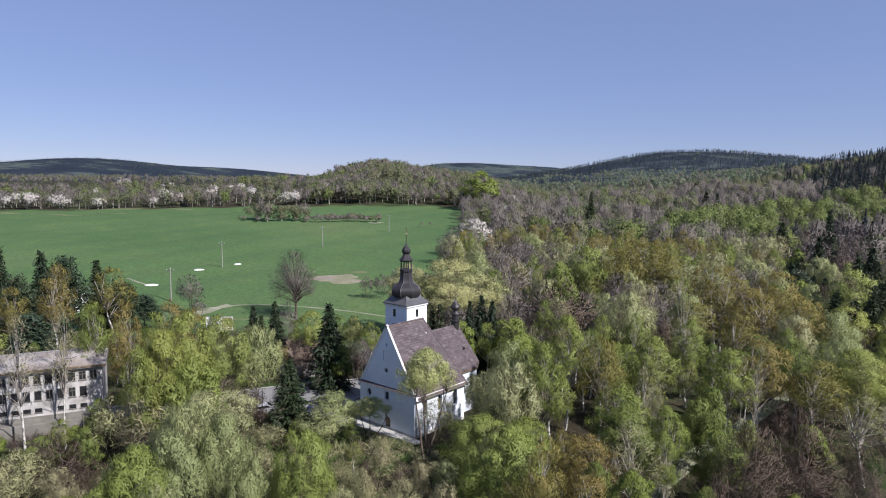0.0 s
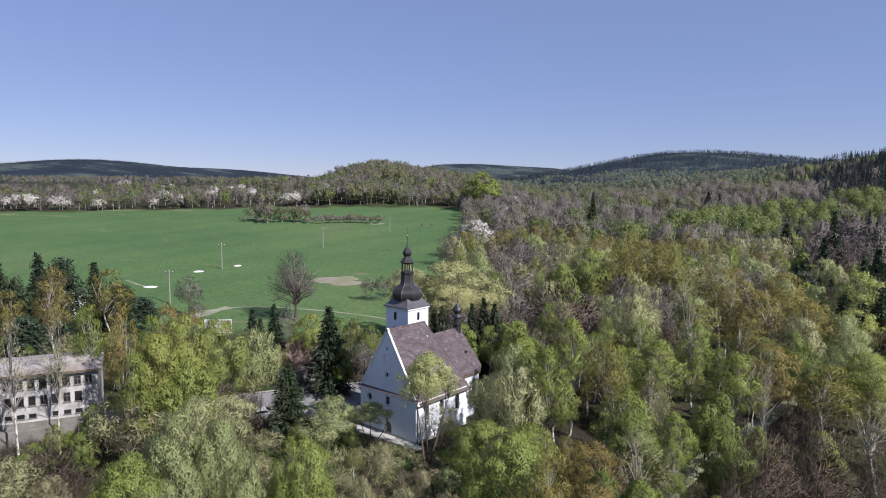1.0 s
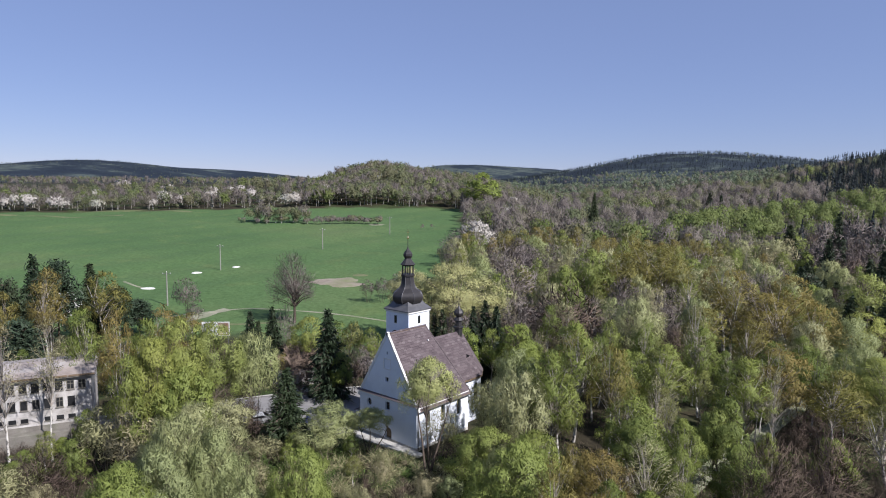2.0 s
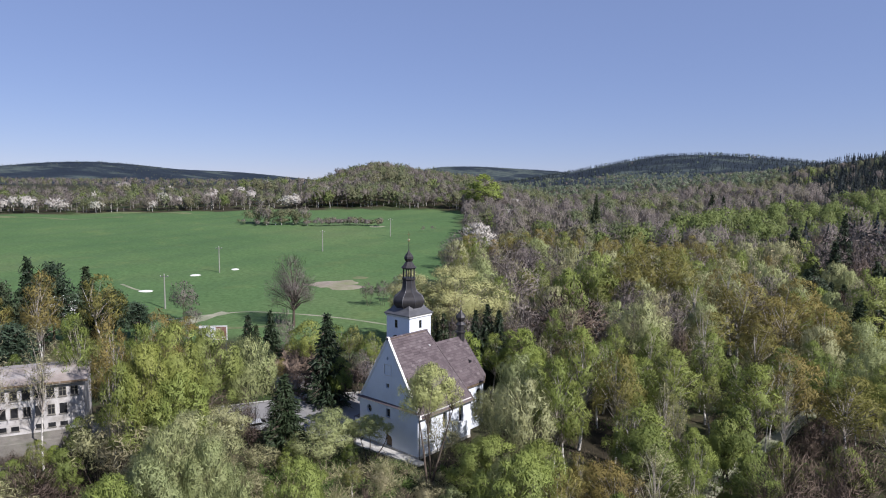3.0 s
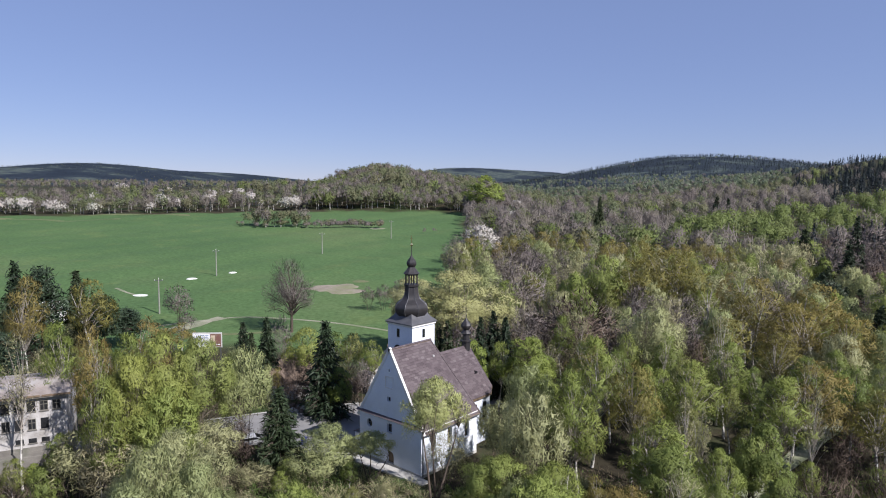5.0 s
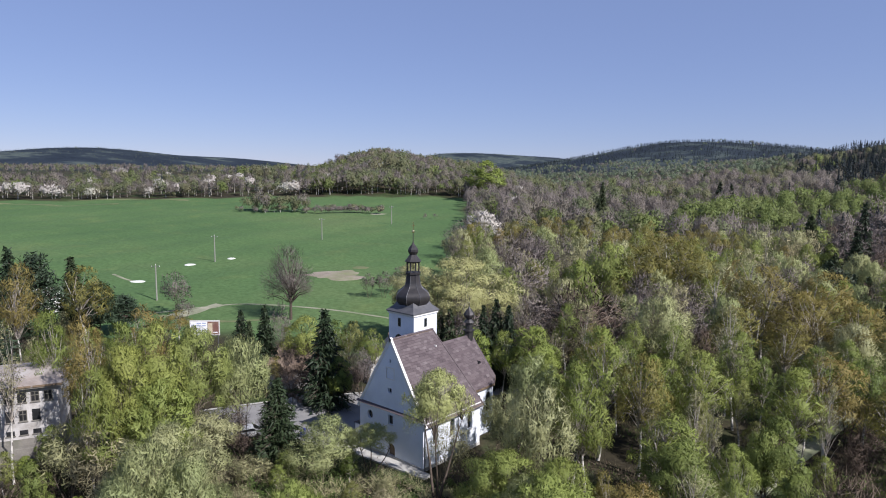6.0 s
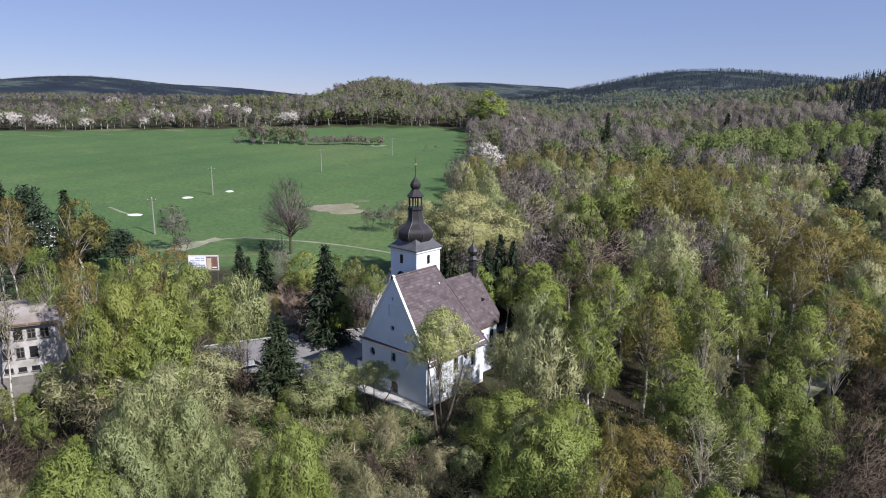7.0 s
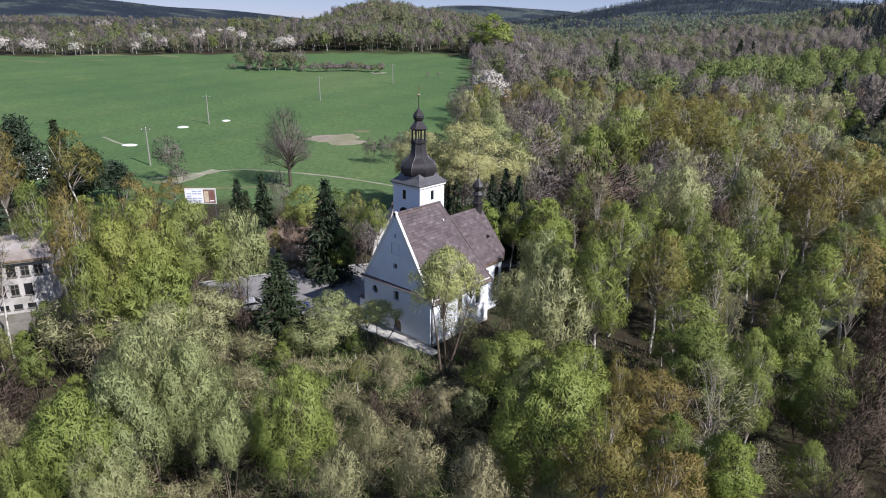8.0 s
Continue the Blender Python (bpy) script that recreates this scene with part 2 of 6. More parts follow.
def ground_material():
    """Meadow where the field attribute is one, woodland floor elsewhere; far off, forest with haze tinted in."""
    m, n, l, b = material("land", 0.95, 0.0, 0.15)
    a = n.new("ShaderNodeAttribute")
    a.attribute_name = "field"
    f = n.new("ShaderNodeAttribute")
    f.attribute_name = "far"
    big, mid, small = noise_node(n, l, 0.012, 5), noise_node(n, l, 0.07, 6), noise_node(n, l, 0.9, 7, rough=0.7)
    meadow = ramp(n, l, big, [(0.35, (0.062, 0.115, 0.042)), (0.55, (0.074, 0.130, 0.047)), (0.7, (0.098, 0.142, 0.056))])
    meadow = mix(n, l, ramp(n, l, mid, [(0.56, (0, 0, 0)), (0.72, (0.5, 0.5, 0.5))]), meadow, (0.12, 0.16, 0.055))
    c = n.new("ShaderNodeTexCoord")
    s = n.new("ShaderNodeMapping")
    s.inputs["Rotation"].default_value = (0, 0, 0.55)
    s.inputs["Scale"].default_value = (0.012, 0.11, 1)
    l.new(c.outputs["Object"], s.inputs["Vector"])
    rows = noise_node(n, l, 1.0, 4, s.outputs[0])
    meadow = mix(n, l, ramp(n, l, rows, [(0.5, (0, 0, 0)), (0.75, (0.45, 0.45, 0.45))]), meadow, (0.085, 0.135, 0.05))
    litter = ramp(n, l, mid, [(0.3, (0.024, 0.020, 0.014)), (0.5, (0.044, 0.038, 0.022)), (0.62, (0.034, 0.054, 0.017)), (0.75, (0.066, 0.057, 0.034))])
    litter = mix(n, l, 0.6, litter, ramp(n, l, small, [(0.3, (0.15, 0.15, 0.15)), (0.7, (0.8, 0.8, 0.8))]), "SOFT_LIGHT")
    meadow = mix(n, l, 0.6, meadow, ramp(n, l, small, [(0.3, (0.2, 0.2, 0.2)), (0.7, (0.8, 0.8, 0.8))]), "SOFT_LIGHT")
    # distant forest cover, its colours blued to paint in the haze
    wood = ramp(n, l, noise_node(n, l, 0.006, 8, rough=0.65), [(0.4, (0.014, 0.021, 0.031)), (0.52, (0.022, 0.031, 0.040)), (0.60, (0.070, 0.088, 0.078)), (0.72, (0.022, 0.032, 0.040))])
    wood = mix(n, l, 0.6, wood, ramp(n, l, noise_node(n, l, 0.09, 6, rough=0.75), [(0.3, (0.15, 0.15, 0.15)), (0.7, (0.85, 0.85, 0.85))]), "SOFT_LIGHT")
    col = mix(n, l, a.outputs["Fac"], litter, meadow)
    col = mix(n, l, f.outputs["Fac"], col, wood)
    l.new(col, b.inputs["Base Color"])
    relief(n, l, b, small, 0.5, 0.15)
    return m


# ---- mesh helpers ----
def mesh_np(name, verts, tris=None, quads=None, smooth_faces=False):
    """A mesh from numpy arrays of places, triangles and quads."""
    me = bpy.data.meshes.new(name)
    verts = np.asarray(verts, np.float32)
    nt = 0 if tris is None else len(tris)
    nq = 0 if quads is None else len(quads)
    me.vertices.add(len(verts))
    me.vertices.foreach_set("co", verts.ravel())
    loops = np.concatenate([np.asarray(a, np.int32).ravel() for a in (tris, quads) if a is not None and len(a)])
    me.loops.add(len(loops))
    me.loops.foreach_set("vertex_index", loops)
    me.polygons.add(nt + nq)
    start = np.concatenate([np.arange(nt) * 3, nt * 3 + np.arange(nq) * 4]).astype(np.int32)
    me.polygons.foreach_set("loop_start", start)
    if smooth_faces:
        me.polygons.foreach_set("use_smooth", np.ones(nt + nq, bool))
    me.update(calc_edges=True)
    return me


def part(name, bm, mat, parent, label="", smooth_faces=False):
    """Links a bmesh as one mesh object under a thing or a part."""
    me = bpy.data.meshes.new(name)
    bmesh.ops.recalc_face_normals(bm, faces=bm.faces)
    bm.to_mesh(me)
    bm.free()
    me.materials.append(mat)
    if smooth_faces:
        for p in me.polygons:
            p.use_smooth = True
    ob = new(name, me)
    ob.parent = parent
    if label:
        tagged(ob, label)
    return ob


def box(bm, x0, y0, z0, x1, y1, z1, bevel=0.0, m=None):
    g = bmesh.ops.create_cube(bm, size=1.0, matrix=Matrix.LocRotScale(((x0 + x1) / 2, (y0 + y1) / 2, (z0 + z1) / 2), None, (abs(x1 - x0), abs(y1 - y0), abs(z1 - z0))))
    if bevel:
        edges = list({e for v in g["verts"] for e in v.link_edges})
        r = bmesh.ops.bevel(bm, geom=edges, offset=bevel, segments=1, affect="EDGES")
    if m is not None:
        bmesh.ops.transform(bm, matrix=m, verts=[v for v in bm.verts if not v.tag])
    for v in bm.verts:
        v.tag = True
    return bm


def boxes(*rows, bevel=0.0):
    bm = bmesh.new()
    for r in rows:
        box(bm, *r, bevel=bevel)
    return bm


def lathe(profile, sides, cx=0, cy=0, turn=0.0):
    """A turned body from (radius, z) rings."""
    bm = bmesh.new()
    rings = []
    for r, z in profile:
        if r < 1e-4:
            rings.append([bm.verts.new((cx, cy, z))])
        else:
            rings.append([bm.verts.new((cx + r * math.cos(turn + 2 * math.pi * k / sides), cy + r * math.sin(turn + 2 * math.pi * k / sides), z)) for k in range(sides)])
    for a, b in zip(rings, rings[1:]):
        for k in range(sides):
            p = [a[k % len(a)], a[(k + 1) % len(a)], b[(k + 1) % len(b)], b[k % len(b)]]
            p = [q for i, q in enumerate(p) if q not in p[:i]]
            if len(p) > 2:
                bm.faces.new(p)
    for ring in (rings[0], rings[-1]):
        if len(ring) > 2:
            bm.faces.new(ring)
    return bm


def prism(points, axis, a, b):
    """A flat outline pushed from a to b along an axis; points give the two other coordinates in order."""
    bm = bmesh.new()
    def put(p, w):
        return {"x": (w, p[0], p[1]), "y": (p[0], w, p[1]), "z": (p[0], p[1], w)}[axis]
    lo = [bm.verts.new(put(p, a)) for p in points]
    hi = [bm.verts.new(put(p, b)) for p in points]
    bm.faces.new(lo)
    bm.faces.new(hi[::-1])
    for k in range(len(points)):
        j = (k + 1) % len(points)
        bm.faces.new((lo[k], lo[j], hi[j], hi[k]))
    return bm


def thing(name, label, category, group="", at=(0, 0, 0), turn=0.0):
    ob = new(name)
    ob.location, ob.rotation_euler = at, (0, 0, turn)
    return tagged(ob, label, category, group)


# ---- the land ----
def field_mask(u, v):
    """One on the meadow, nought in the woods."""
    wob = 3.5 * np.sin(u * 0.11 + v * 0.07) + 2 * np.sin(u * 0.37 - v * 0.21)
    right = 1 - smooth(0, 8, u - 0.028 * (v - 150) + wob * 0.6)
    near = smooth(124, 134, v + 0.08 * u + wob)
    back = 1 - smooth(436, 444, v - 0.28 * np.clip(u + 88, -400, 0) + wob)
    lawn = bump2(u, v, -17, 88, 7, 5)
    return np.clip(right * near * back + 0.8 * lawn, 0, 1)


def build_ground():
    ahead = np.linspace(-48, 48, 230)
    rest = np.linspace(50, 310, 60)
    ang = np.radians(np.concatenate([ahead, rest]))
    rad = np.concatenate([[0.5], np.geomspace(4, 60, 18), np.geomspace(61, 520, 160), np.geomspace(530, 4700, 110)])
    A, R = np.meshgrid(ang, rad)
    U, V = R * np.sin(A), R * np.cos(A)
    Z = height(U, V)
    X, Y = OX + U * CT - V * ST, OY + U * ST + V * CT
    verts = np.stack([X, Y, Z], -1).reshape(-1, 3)
    na, nr = len(ang), len(rad)
    i, j = np.meshgrid(np.arange(nr - 1), np.arange(na), indexing="ij")
    k = (j + 1) % na
    quads = np.stack([i * na + j, i * na + k, (i + 1) * na + k, (i + 1) * na + j], -1).reshape(-1, 4)[:, ::-1]
    me = mesh_np("ground", verts, quads=quads, smooth_faces=True)
    me.attributes.new("field", "FLOAT", "POINT").data.foreach_set("value", field_mask(U, V).astype(np.float32).ravel())
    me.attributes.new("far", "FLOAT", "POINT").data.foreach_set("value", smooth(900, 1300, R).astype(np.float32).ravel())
    me.materials.append(ground_material())
    return tagged(new("ground", me), "green meadow and brown woodland floor rising to hills", "ground", kind="structure")


build_ground()


def ribbon(name, line, width, mat, label, kind="structure", lift=0.04, ends=0.4):
    """A strip laid over the land along plan points (u, v)."""
    pts = [Vector((*p, 0)) for p in line]
    path = []
    for a, b in zip(pts, pts[1:]):
        steps = max(2, int((b - a).length / 1.5))
        path += [a.lerp(b, k / steps) for k in range(steps)]
    path.append(pts[-1])
    for _ in range(6):
        path = [path[0]] + [(p + q * 2 + r) / 4 for p, q, r in zip(path, path[1:], path[2:])] + [path[-1]]
    verts, quads, cross = [], [], 7
    for i, p in enumerate(path):
        d = (path[min(i + 1, len(path) - 1)] - path[max(i - 1, 0)]).normalized()
        s = Vector((d.y, -d.x, 0))
        w = width * (1 + 0.18 * math.sin(i * 0.9) * ends + 0.1 * math.sin(i * 2.3) * ends) / 2
        for k in range(cross):
            q = p + s * w * (2 * k / (cross - 1) - 1)
            verts.append((*xy(q.x, q.y), ground_z(q.x, q.y) + lift))
    for i in range(len(path) - 1):
        for k in range(cross - 1):
            a = i * cross + k
            quads.append((a, a + 1, a + cross + 1, a + cross))
    me = mesh_np(name, verts, quads=np.array(quads), smooth_faces=True)
    me.materials.append(mat)
    return tagged(new(name, me), label, name.split("_")[-1], kind=kind)


def blot(name, u, v, ru, rv, mat, label, lift=0.05, dome=0.0, seed=1, category="ground patch", kind="structure", rag=0.25):
    """An uneven patch, flat or slightly heaped, lying on the land."""
    rng = random.Random(seed)
    ph = [rng.uniform(0, 6.28) for _ in range(4)]
    verts, tris, n, rings = [(*xy(u, v), ground_z(u, v) + lift + dome)], [], 36, 7
    for r in range(1, rings + 1):
        for k in range(n):
            a = 2 * math.pi * k / n
            f = r / rings * (1 + rag * (math.sin(2 * a + ph[0]) * 0.5 + math.sin(3 * a + ph[1]) * 0.4 + math.sin(7 * a + ph[2]) * 0.25 + math.sin(11 * a + ph[3]) * 0.15))
            pu, pv = u + ru * f * math.cos(a), v + rv * f * math.sin(a)
            verts.append((*xy(pu, pv), ground_z(pu, pv) + lift * (1 if r < rings else -1) + dome * (1 - (r / rings) ** 2)))
    for k in range(n):
        tris.append((0, 1 + k, 1 + (k + 1) % n))
    quads = [(1 + r * n + k, 1 + (r + 1) * n + k, 1 + (r + 1) * n + (k + 1) % n, 1 + r * n + (k + 1) % n) for r in range(rings - 1) for k in range(n)]
    me = mesh_np(name, verts, np.array(tris), np.array(quads), True)
    me.materials.append(mat)
    return tagged(new(name, me), label, category, kind=kind)

ribbon("road", [uv(*p) for p in ((-8, 34), (-17, 20), (-24.5, 8.5), (-29, 1), (-33, -8), (-39, -20), (-48, -42), (-60, -75))], 6.5, ASPHALT, "grey asphalt road passing behind the church", ends=0.05, lift=0.06)
ribbon("field_track", [(-66, 152), (-58, 157), (-50, 161), (-42, 160), (-33, 158), (-24, 155), (-14, 150), (-4, 144)], 0.85, TRACK, "pale sandy track across the meadow")
ribbon("far_track", [(-96, 192), (-90, 186), (-84, 183)], 0.9, TRACK, "faint wheel track worn into the meadow")
ribbon("mown_strip", [(-290, 372), (-250, 376), (-215, 372), (-190, 380)], 5.0, MOWN, "faint pale strip of dry grass across the meadow")
ribbon("mown_strip", [(-232, 402), (-195, 410), (-160, 408)], 7.0, MOWN, "faint pale strip of dry grass across the meadow")
ribbon("mown_strip", [(-64, 150), (-56, 146), (-46, 146), (-36, 149)], 1.6, MOWN, "faint pale strip of dry grass across the meadow")
ribbon("wood_path", [(20, 66), (34, 80), (47, 92), (60, 104), (78, 116)], 2.2, TRACK, "pale path between the trees")
ribbon("bare_earth", [(-61, 149), (-58, 153), (-56, 157), (-54, 160)], 3.6, TRACK, "trodden sandy earth at the edge of the meadow", ends=1.6)
blot("ploughed_strip", -32.5, 193, 9.5, 6, EARTH, "strip of bare brown earth in the meadow", seed=5, rag=0.45)
blot("dry_patch", -27, 204, 2.6, 2.6, MOWN, "pale dry patch in the meadow", seed=9)
blot("hedge_earth", -36, 343, 5, 4, TRACK, "pale bare earth bank below the hedge", seed=6)
for _k, (_u, _v, _r, _s) in enumerate(((-85, 184, 1.9, 1), (-80, 207, 1.7, 2), (-70.5, 217, 1.35, 3), (-79, 161, 0.8, 5))):
    blot("lime_heap", _u, _v, _r, _r * 0.75, LIME_HEAP, "flat heap of white lime lying on the meadow", 0.05, 0.25, 20 + _s, "heap", "", 0.15)["group"] = "white heaps on the meadow"


def yard():
    """The asphalt yard beside the church, its kerbs and the pale path along the front."""
    outline = [(-29, 0), (-24.5, 7.5), (-19, 15), (-11.4, 14), (-11.4, 0.5), (-12, -3.5), (-19, -6), (-25, -9), (-32, -8)]
    me = prism(outline, "z", -0.6, -0.24)
    tagged(part("yard", me, ASPHALT, None), "grey asphalt yard with the church's shadow", "yard", kind="structure")
    me = prism([(-13.5, -0.09), (1.5, -0.09), (1.4, -1.3), (-5.5, -1.9), (-13.5, -2.4)], "z", -0.6, -0.18)
    tagged(part("pavement", me, CONCRETE, None), "pale concrete path along the church front", "pavement", kind="structure")


yard()
ribbon("kerb", [uv(*p) for p in ((-13.5, 31), (-21.5, 18.5), (-28, 8.6), (-32.6, 0.2), (-36.5, -9), (-42, -22))], 0.5, CONCRETE, "pale concrete kerb edging the road", ends=0.0, lift=0.2)


# ---- the church ----
CX, HALF, EAVE, RIDGE, LONG, HIP = -5.4, 5.4, 5.35, 14.15, 10.4, 7.3


def arch_outline(c, half, z0, z1, n=8):
    pts = [(c - half, z0), (c + half, z0)]
    for k in range(n + 1):
        a = math.pi * k / n
        pts.append((c + half * math.cos(a), z1 - half + half * math.sin(a)))
    return pts


def tiles(bm, origin, along, down, courses, columns, step, drop, thick=0.055, cut=None, seed=0):
    """Shingle courses on a slope, each tile a thin lapped slab."""
    rng = random.Random(seed)
    nor = along.cross(down).normalized()
    if nor.z < 0:
        nor = -nor
    for r in range(courses):
        for c in range(-1, columns + 1):
            a0 = (c + 0.5 * (r % 2)) * step
            a1 = a0 + step * 0.985
            lo, hi = cut(r * drop) if cut else (0, columns * step)
            a0, a1 = max(a0, lo), min(a1, hi)
            if a1 - a0 < 0.06:
                continue
            t = thick + rng.uniform(-0.008, 0.014)
            top = origin + down * (r * drop) + nor * 0.012
            bot = origin + down * ((r + 1.12) * drop + rng.uniform(-0.015, 0.015)) + nor * (0.03 + t)
            back = bot - nor * t
            p = [bm.verts.new(q) for q in (top + along * a0, top + along * a1, bot + along * a1, bot + along * a0, back + along * a1, back + along * a0)]
            bm.faces.new((p[0], p[1], p[2], p[3]))
            bm.faces.new((p[3], p[2], p[4], p[5]))
            bm.faces.new((p[1], p[4], p[2]))
            bm.faces.new((p[0], p[3], p[5]))


def church():
    ch = thing("church", "white plastered church with a dark onion-domed tower and brown shingle roof", "church")
    # nave walls
    bm = bmesh.new()
    f = [bm.verts.new(p) for p in ((CX - HALF, 0, -2.5), (CX + HALF, 0, -2.5), (CX + HALF, 0, EAVE), (CX, 0, RIDGE - 0.12), (CX - HALF, 0, EAVE))]
    b = [bm.verts.new(p) for p in ((CX - HALF, LONG, -2.5), (CX + HALF, LONG, -2.5), (CX + HALF, LONG, EAVE), (CX - HALF, LONG, EAVE))]
    r = bm.verts.new((CX, HIP - 0.1, RIDGE - 0.12))
    for k in (f, b[::-1], (f[0], f[1], b[1], b[0]), (f[1], f[2], b[2], b[1]), (f[0], b[0], b[3], f[4]), (f[2], f[3], r, b[2]), (f[3], f[4], b[3], r), (b[2], r, b[3])):
        bm.faces.new(k)
    nave = part("nave_wall", bm, PLASTER, ch)
    cutters = []

    def cut(bm):
        c = part("cutter", bm, PLASTER, None)
        mod = nave.modifiers.new("opening", "BOOLEAN")
        mod.object, mod.operation, mod.solver = c, "DIFFERENCE", "EXACT"
        cutters.append(c)

    # openings in the front and in the long wall
    cut(prism([(-8.95 + 0.48 * math.cos(k * math.pi / 10), 4.22 + 0.55 * math.sin(k * math.pi / 10)) for k in range(20)], "y", -0.3, 0.45))
    cut(boxes((-5.75, -0.3, 3.85, -4.95, 0.45, 5.0)))
    cut(boxes((-5.75, -0.3, 7.7, -5.15, 0.4, 8.3)))
    cut(boxes((-5.5, -0.3, 11.4, -5.25, 0.4, 11.8)))
    cut(boxes((-6.0, -0.3, 9.45, -4.75, 0.07, 10.75)))
    cut(prism(arch_outline(-5.2, 0.6, -1.5, 1.55), "y", -0.3, 0.5))
    for y in (2.1, 5.1, 8.4):
        cut(prism(arch_outline(y, 0.42, 2.3, 4.55), "x", -0.45, 0.3))
    bpy.context.view_layer.update()
    dg = bpy.context.evaluated_depsgraph_get()
    me = bpy.data.meshes.new_from_object(nave.evaluated_get(dg))
    nave.modifiers.clear()
    nave.data = me
    for c in cutters:
        bpy.data.objects.remove(c)
    # glazing, set back
    def window(bm, frame_bm=None, label=""):
        w = part("window", bm, GLASS, ch, label)
        if frame_bm:
            part("window_frame", frame_bm, WOOD, w)
        return w
    window(prism([(-8.95 + 0.5 * math.cos(k * math.pi / 10), 4.22 + 0.57 * math.sin(k * math.pi / 10)) for k in range(20)], "y", 0.3, 0.36), boxes((-8.98, 0.24, 3.7, -8.92, 0.3, 4.75), (-9.4, 0.25, 4.19, -8.5, 0.29, 4.25)), "small oval window")
    window(boxes((-5.77, 0.3, 3.8, -4.93, 0.36, 5.02)), boxes((-5.38, 0.24, 3.85, -5.32, 0.3, 5.0), (-5.75, 0.25, 4.5, -4.95, 0.29, 4.56)))
    window(boxes((-5.77, 0.3, 7.68, -5.13, 0.36, 8.32)), boxes((-5.48, 0.24, 7.7, -5.43, 0.3, 8.3)))
    window(boxes((-5.52, 0.3, 11.38, -5.23, 0.36, 11.82)))
    part("door", prism(arch_outline(-5.2, 0.61, -1.45, 1.56), "y", 0.3, 0.4), WOOD, ch, "dark arched wooden door")
    for y in (2.1, 5.1, 8.4):
        window(prism(arch_outline(y, 0.43, 2.28, 4.56), "x", -0.36, -0.3), boxes((-0.3, y - 0.03, 2.3, -0.25, y + 0.03, 4.5), (-0.29, y - 0.4, 3.3, -0.26, y + 0.4, 3.35)), "tall arched window")
        part("window_sill", boxes((-0.02, y - 0.52, 2.16, 0.12, y + 0.52, 2.28), bevel=0.02), TRIM, ch)
    part("window_sill", boxes((-5.85, -0.1, 3.74, -4.85, 0.05, 3.85), bevel=0.02), TRIM, ch)
    part("panel_frame", boxes((-6.08, -0.03, 9.36, -4.67, 0.03, 9.45), (-6.08, -0.03, 10.75, -4.67, 0.03, 10.84), (-6.08, -0.03, 9.45, -6.0, 0.03, 10.75), (-4.75, -0.03, 9.45, -4.67, 0.03, 10.75)), TRIM, ch)
    # string course with a little tiled ledge, plinth, corner band
    led = bmesh.new()
    box(led, CX - HALF - 0.3, -0.22, 5.42, CX + HALF + 0.22, 0.0, 5.56, 0.03)
    part("string_course", led, TRIM, ch)
    part("ledge_tiles", prism([(-0.34, 5.56), (0.0, 5.56), (0.0, 5.78)], "x", CX - HALF - 0.35, CX + HALF + 0.25), SHINGLE, ch)
    part("plinth", boxes((CX - HALF - 0.07, -0.07, -2.5, CX + HALF + 0.07, LONG, 0.05), bevel=0.03), CONCRETE, ch)
    part("side_cornice", boxes((0.0, 0.0, 5.05, 0.2, LONG, 5.3), bevel=0.03), TRIM, ch)
    # nave roof
    slope = Vector((HALF + 0.42, 0, EAVE - 0.62 - RIDGE))
    n_len = slope.length
    down = slope.normalized()
    for side in (1, -1):
        d = Vector((down.x * side, 0, down.z))
        nor = Vector((-down.z * side, 0, down.x))
        bm = bmesh.new()
        e0, e1 = Vector((CX, 0.12, RIDGE)), Vector((CX + d.x * n_len, 0.12, RIDGE + d.z * n_len))
        L, K = Vector((0, LONG + 0.25, 0)), Vector((0, HIP - 0.12, 0))
        t = nor * -0.16
        vs = [bm.verts.new(p) for p in (e0, e1, e1 + L, e0 + K, e0 + t, e1 + t, e1 + L + t, e0 + K + t)]
        for f in ((0, 1, 2, 3), (7, 6, 5, 4), (0, 4, 5, 1), (1, 5, 6, 2), (2, 6, 7, 3), (3, 7, 4, 0)):
            bm.faces.new([vs[i] for i in f])
        base = part("roof_slope", bm, WOOD, ch)
        bm = bmesh.new()
        tiles(bm, Vector((CX, 0.12, RIDGE + 0.02)), Vector((0, 1, 0)), d, int(n_len / 0.36), 18, 0.58, 0.36, seed=3 + side, cut=lambda q: (0, HIP - 0.12 + (LONG + 0.37 - HIP) * min(1, q / n_len)))
        tagged(part("shingles", bm, SHINGLE, base), "brown weathered shingles in lapped courses", kind="stuff")
        # gable coping
        bm = bmesh.new()
        a, b = Vector((CX, -0.08, RIDGE + 0.27)), Vector((CX + d.x * (n_len + 0.1), -0.08, RIDGE + 0.27 + d.z * (n_len + 0.1)))
        w, h = Vector((0, 0.34, 0)), nor * -0.32
        vs = [bm.verts.new(p) for p in (a, b, b + w, a + w, a + h, b + h, b + w + h, a + w + h)]
        for f in ((0, 1, 2, 3), (7, 6, 5, 4), (0, 4, 5, 1), (1, 5, 6, 2), (2, 6, 7, 3), (3, 7, 4, 0)):
            bm.faces.new([vs[i] for i in f])
        part("gable_coping", bm, TRIM, ch, "pale coping along the gable")
    # the hip at the far end
    low = RIDGE + down.z * n_len
    tip, reach = Vector((CX, HIP, RIDGE)), abs(down.x) * n_len
    corner = [Vector((CX + q * reach, LONG + 0.37, low)) for q in (1, -1)]
    bm = bmesh.new()
    bm.faces.new([bm.verts.new(p) for p in (tip, corner[0], corner[1])])
    bmesh.ops.solidify(bm, geom=bm.faces[:], thickness=0.12)
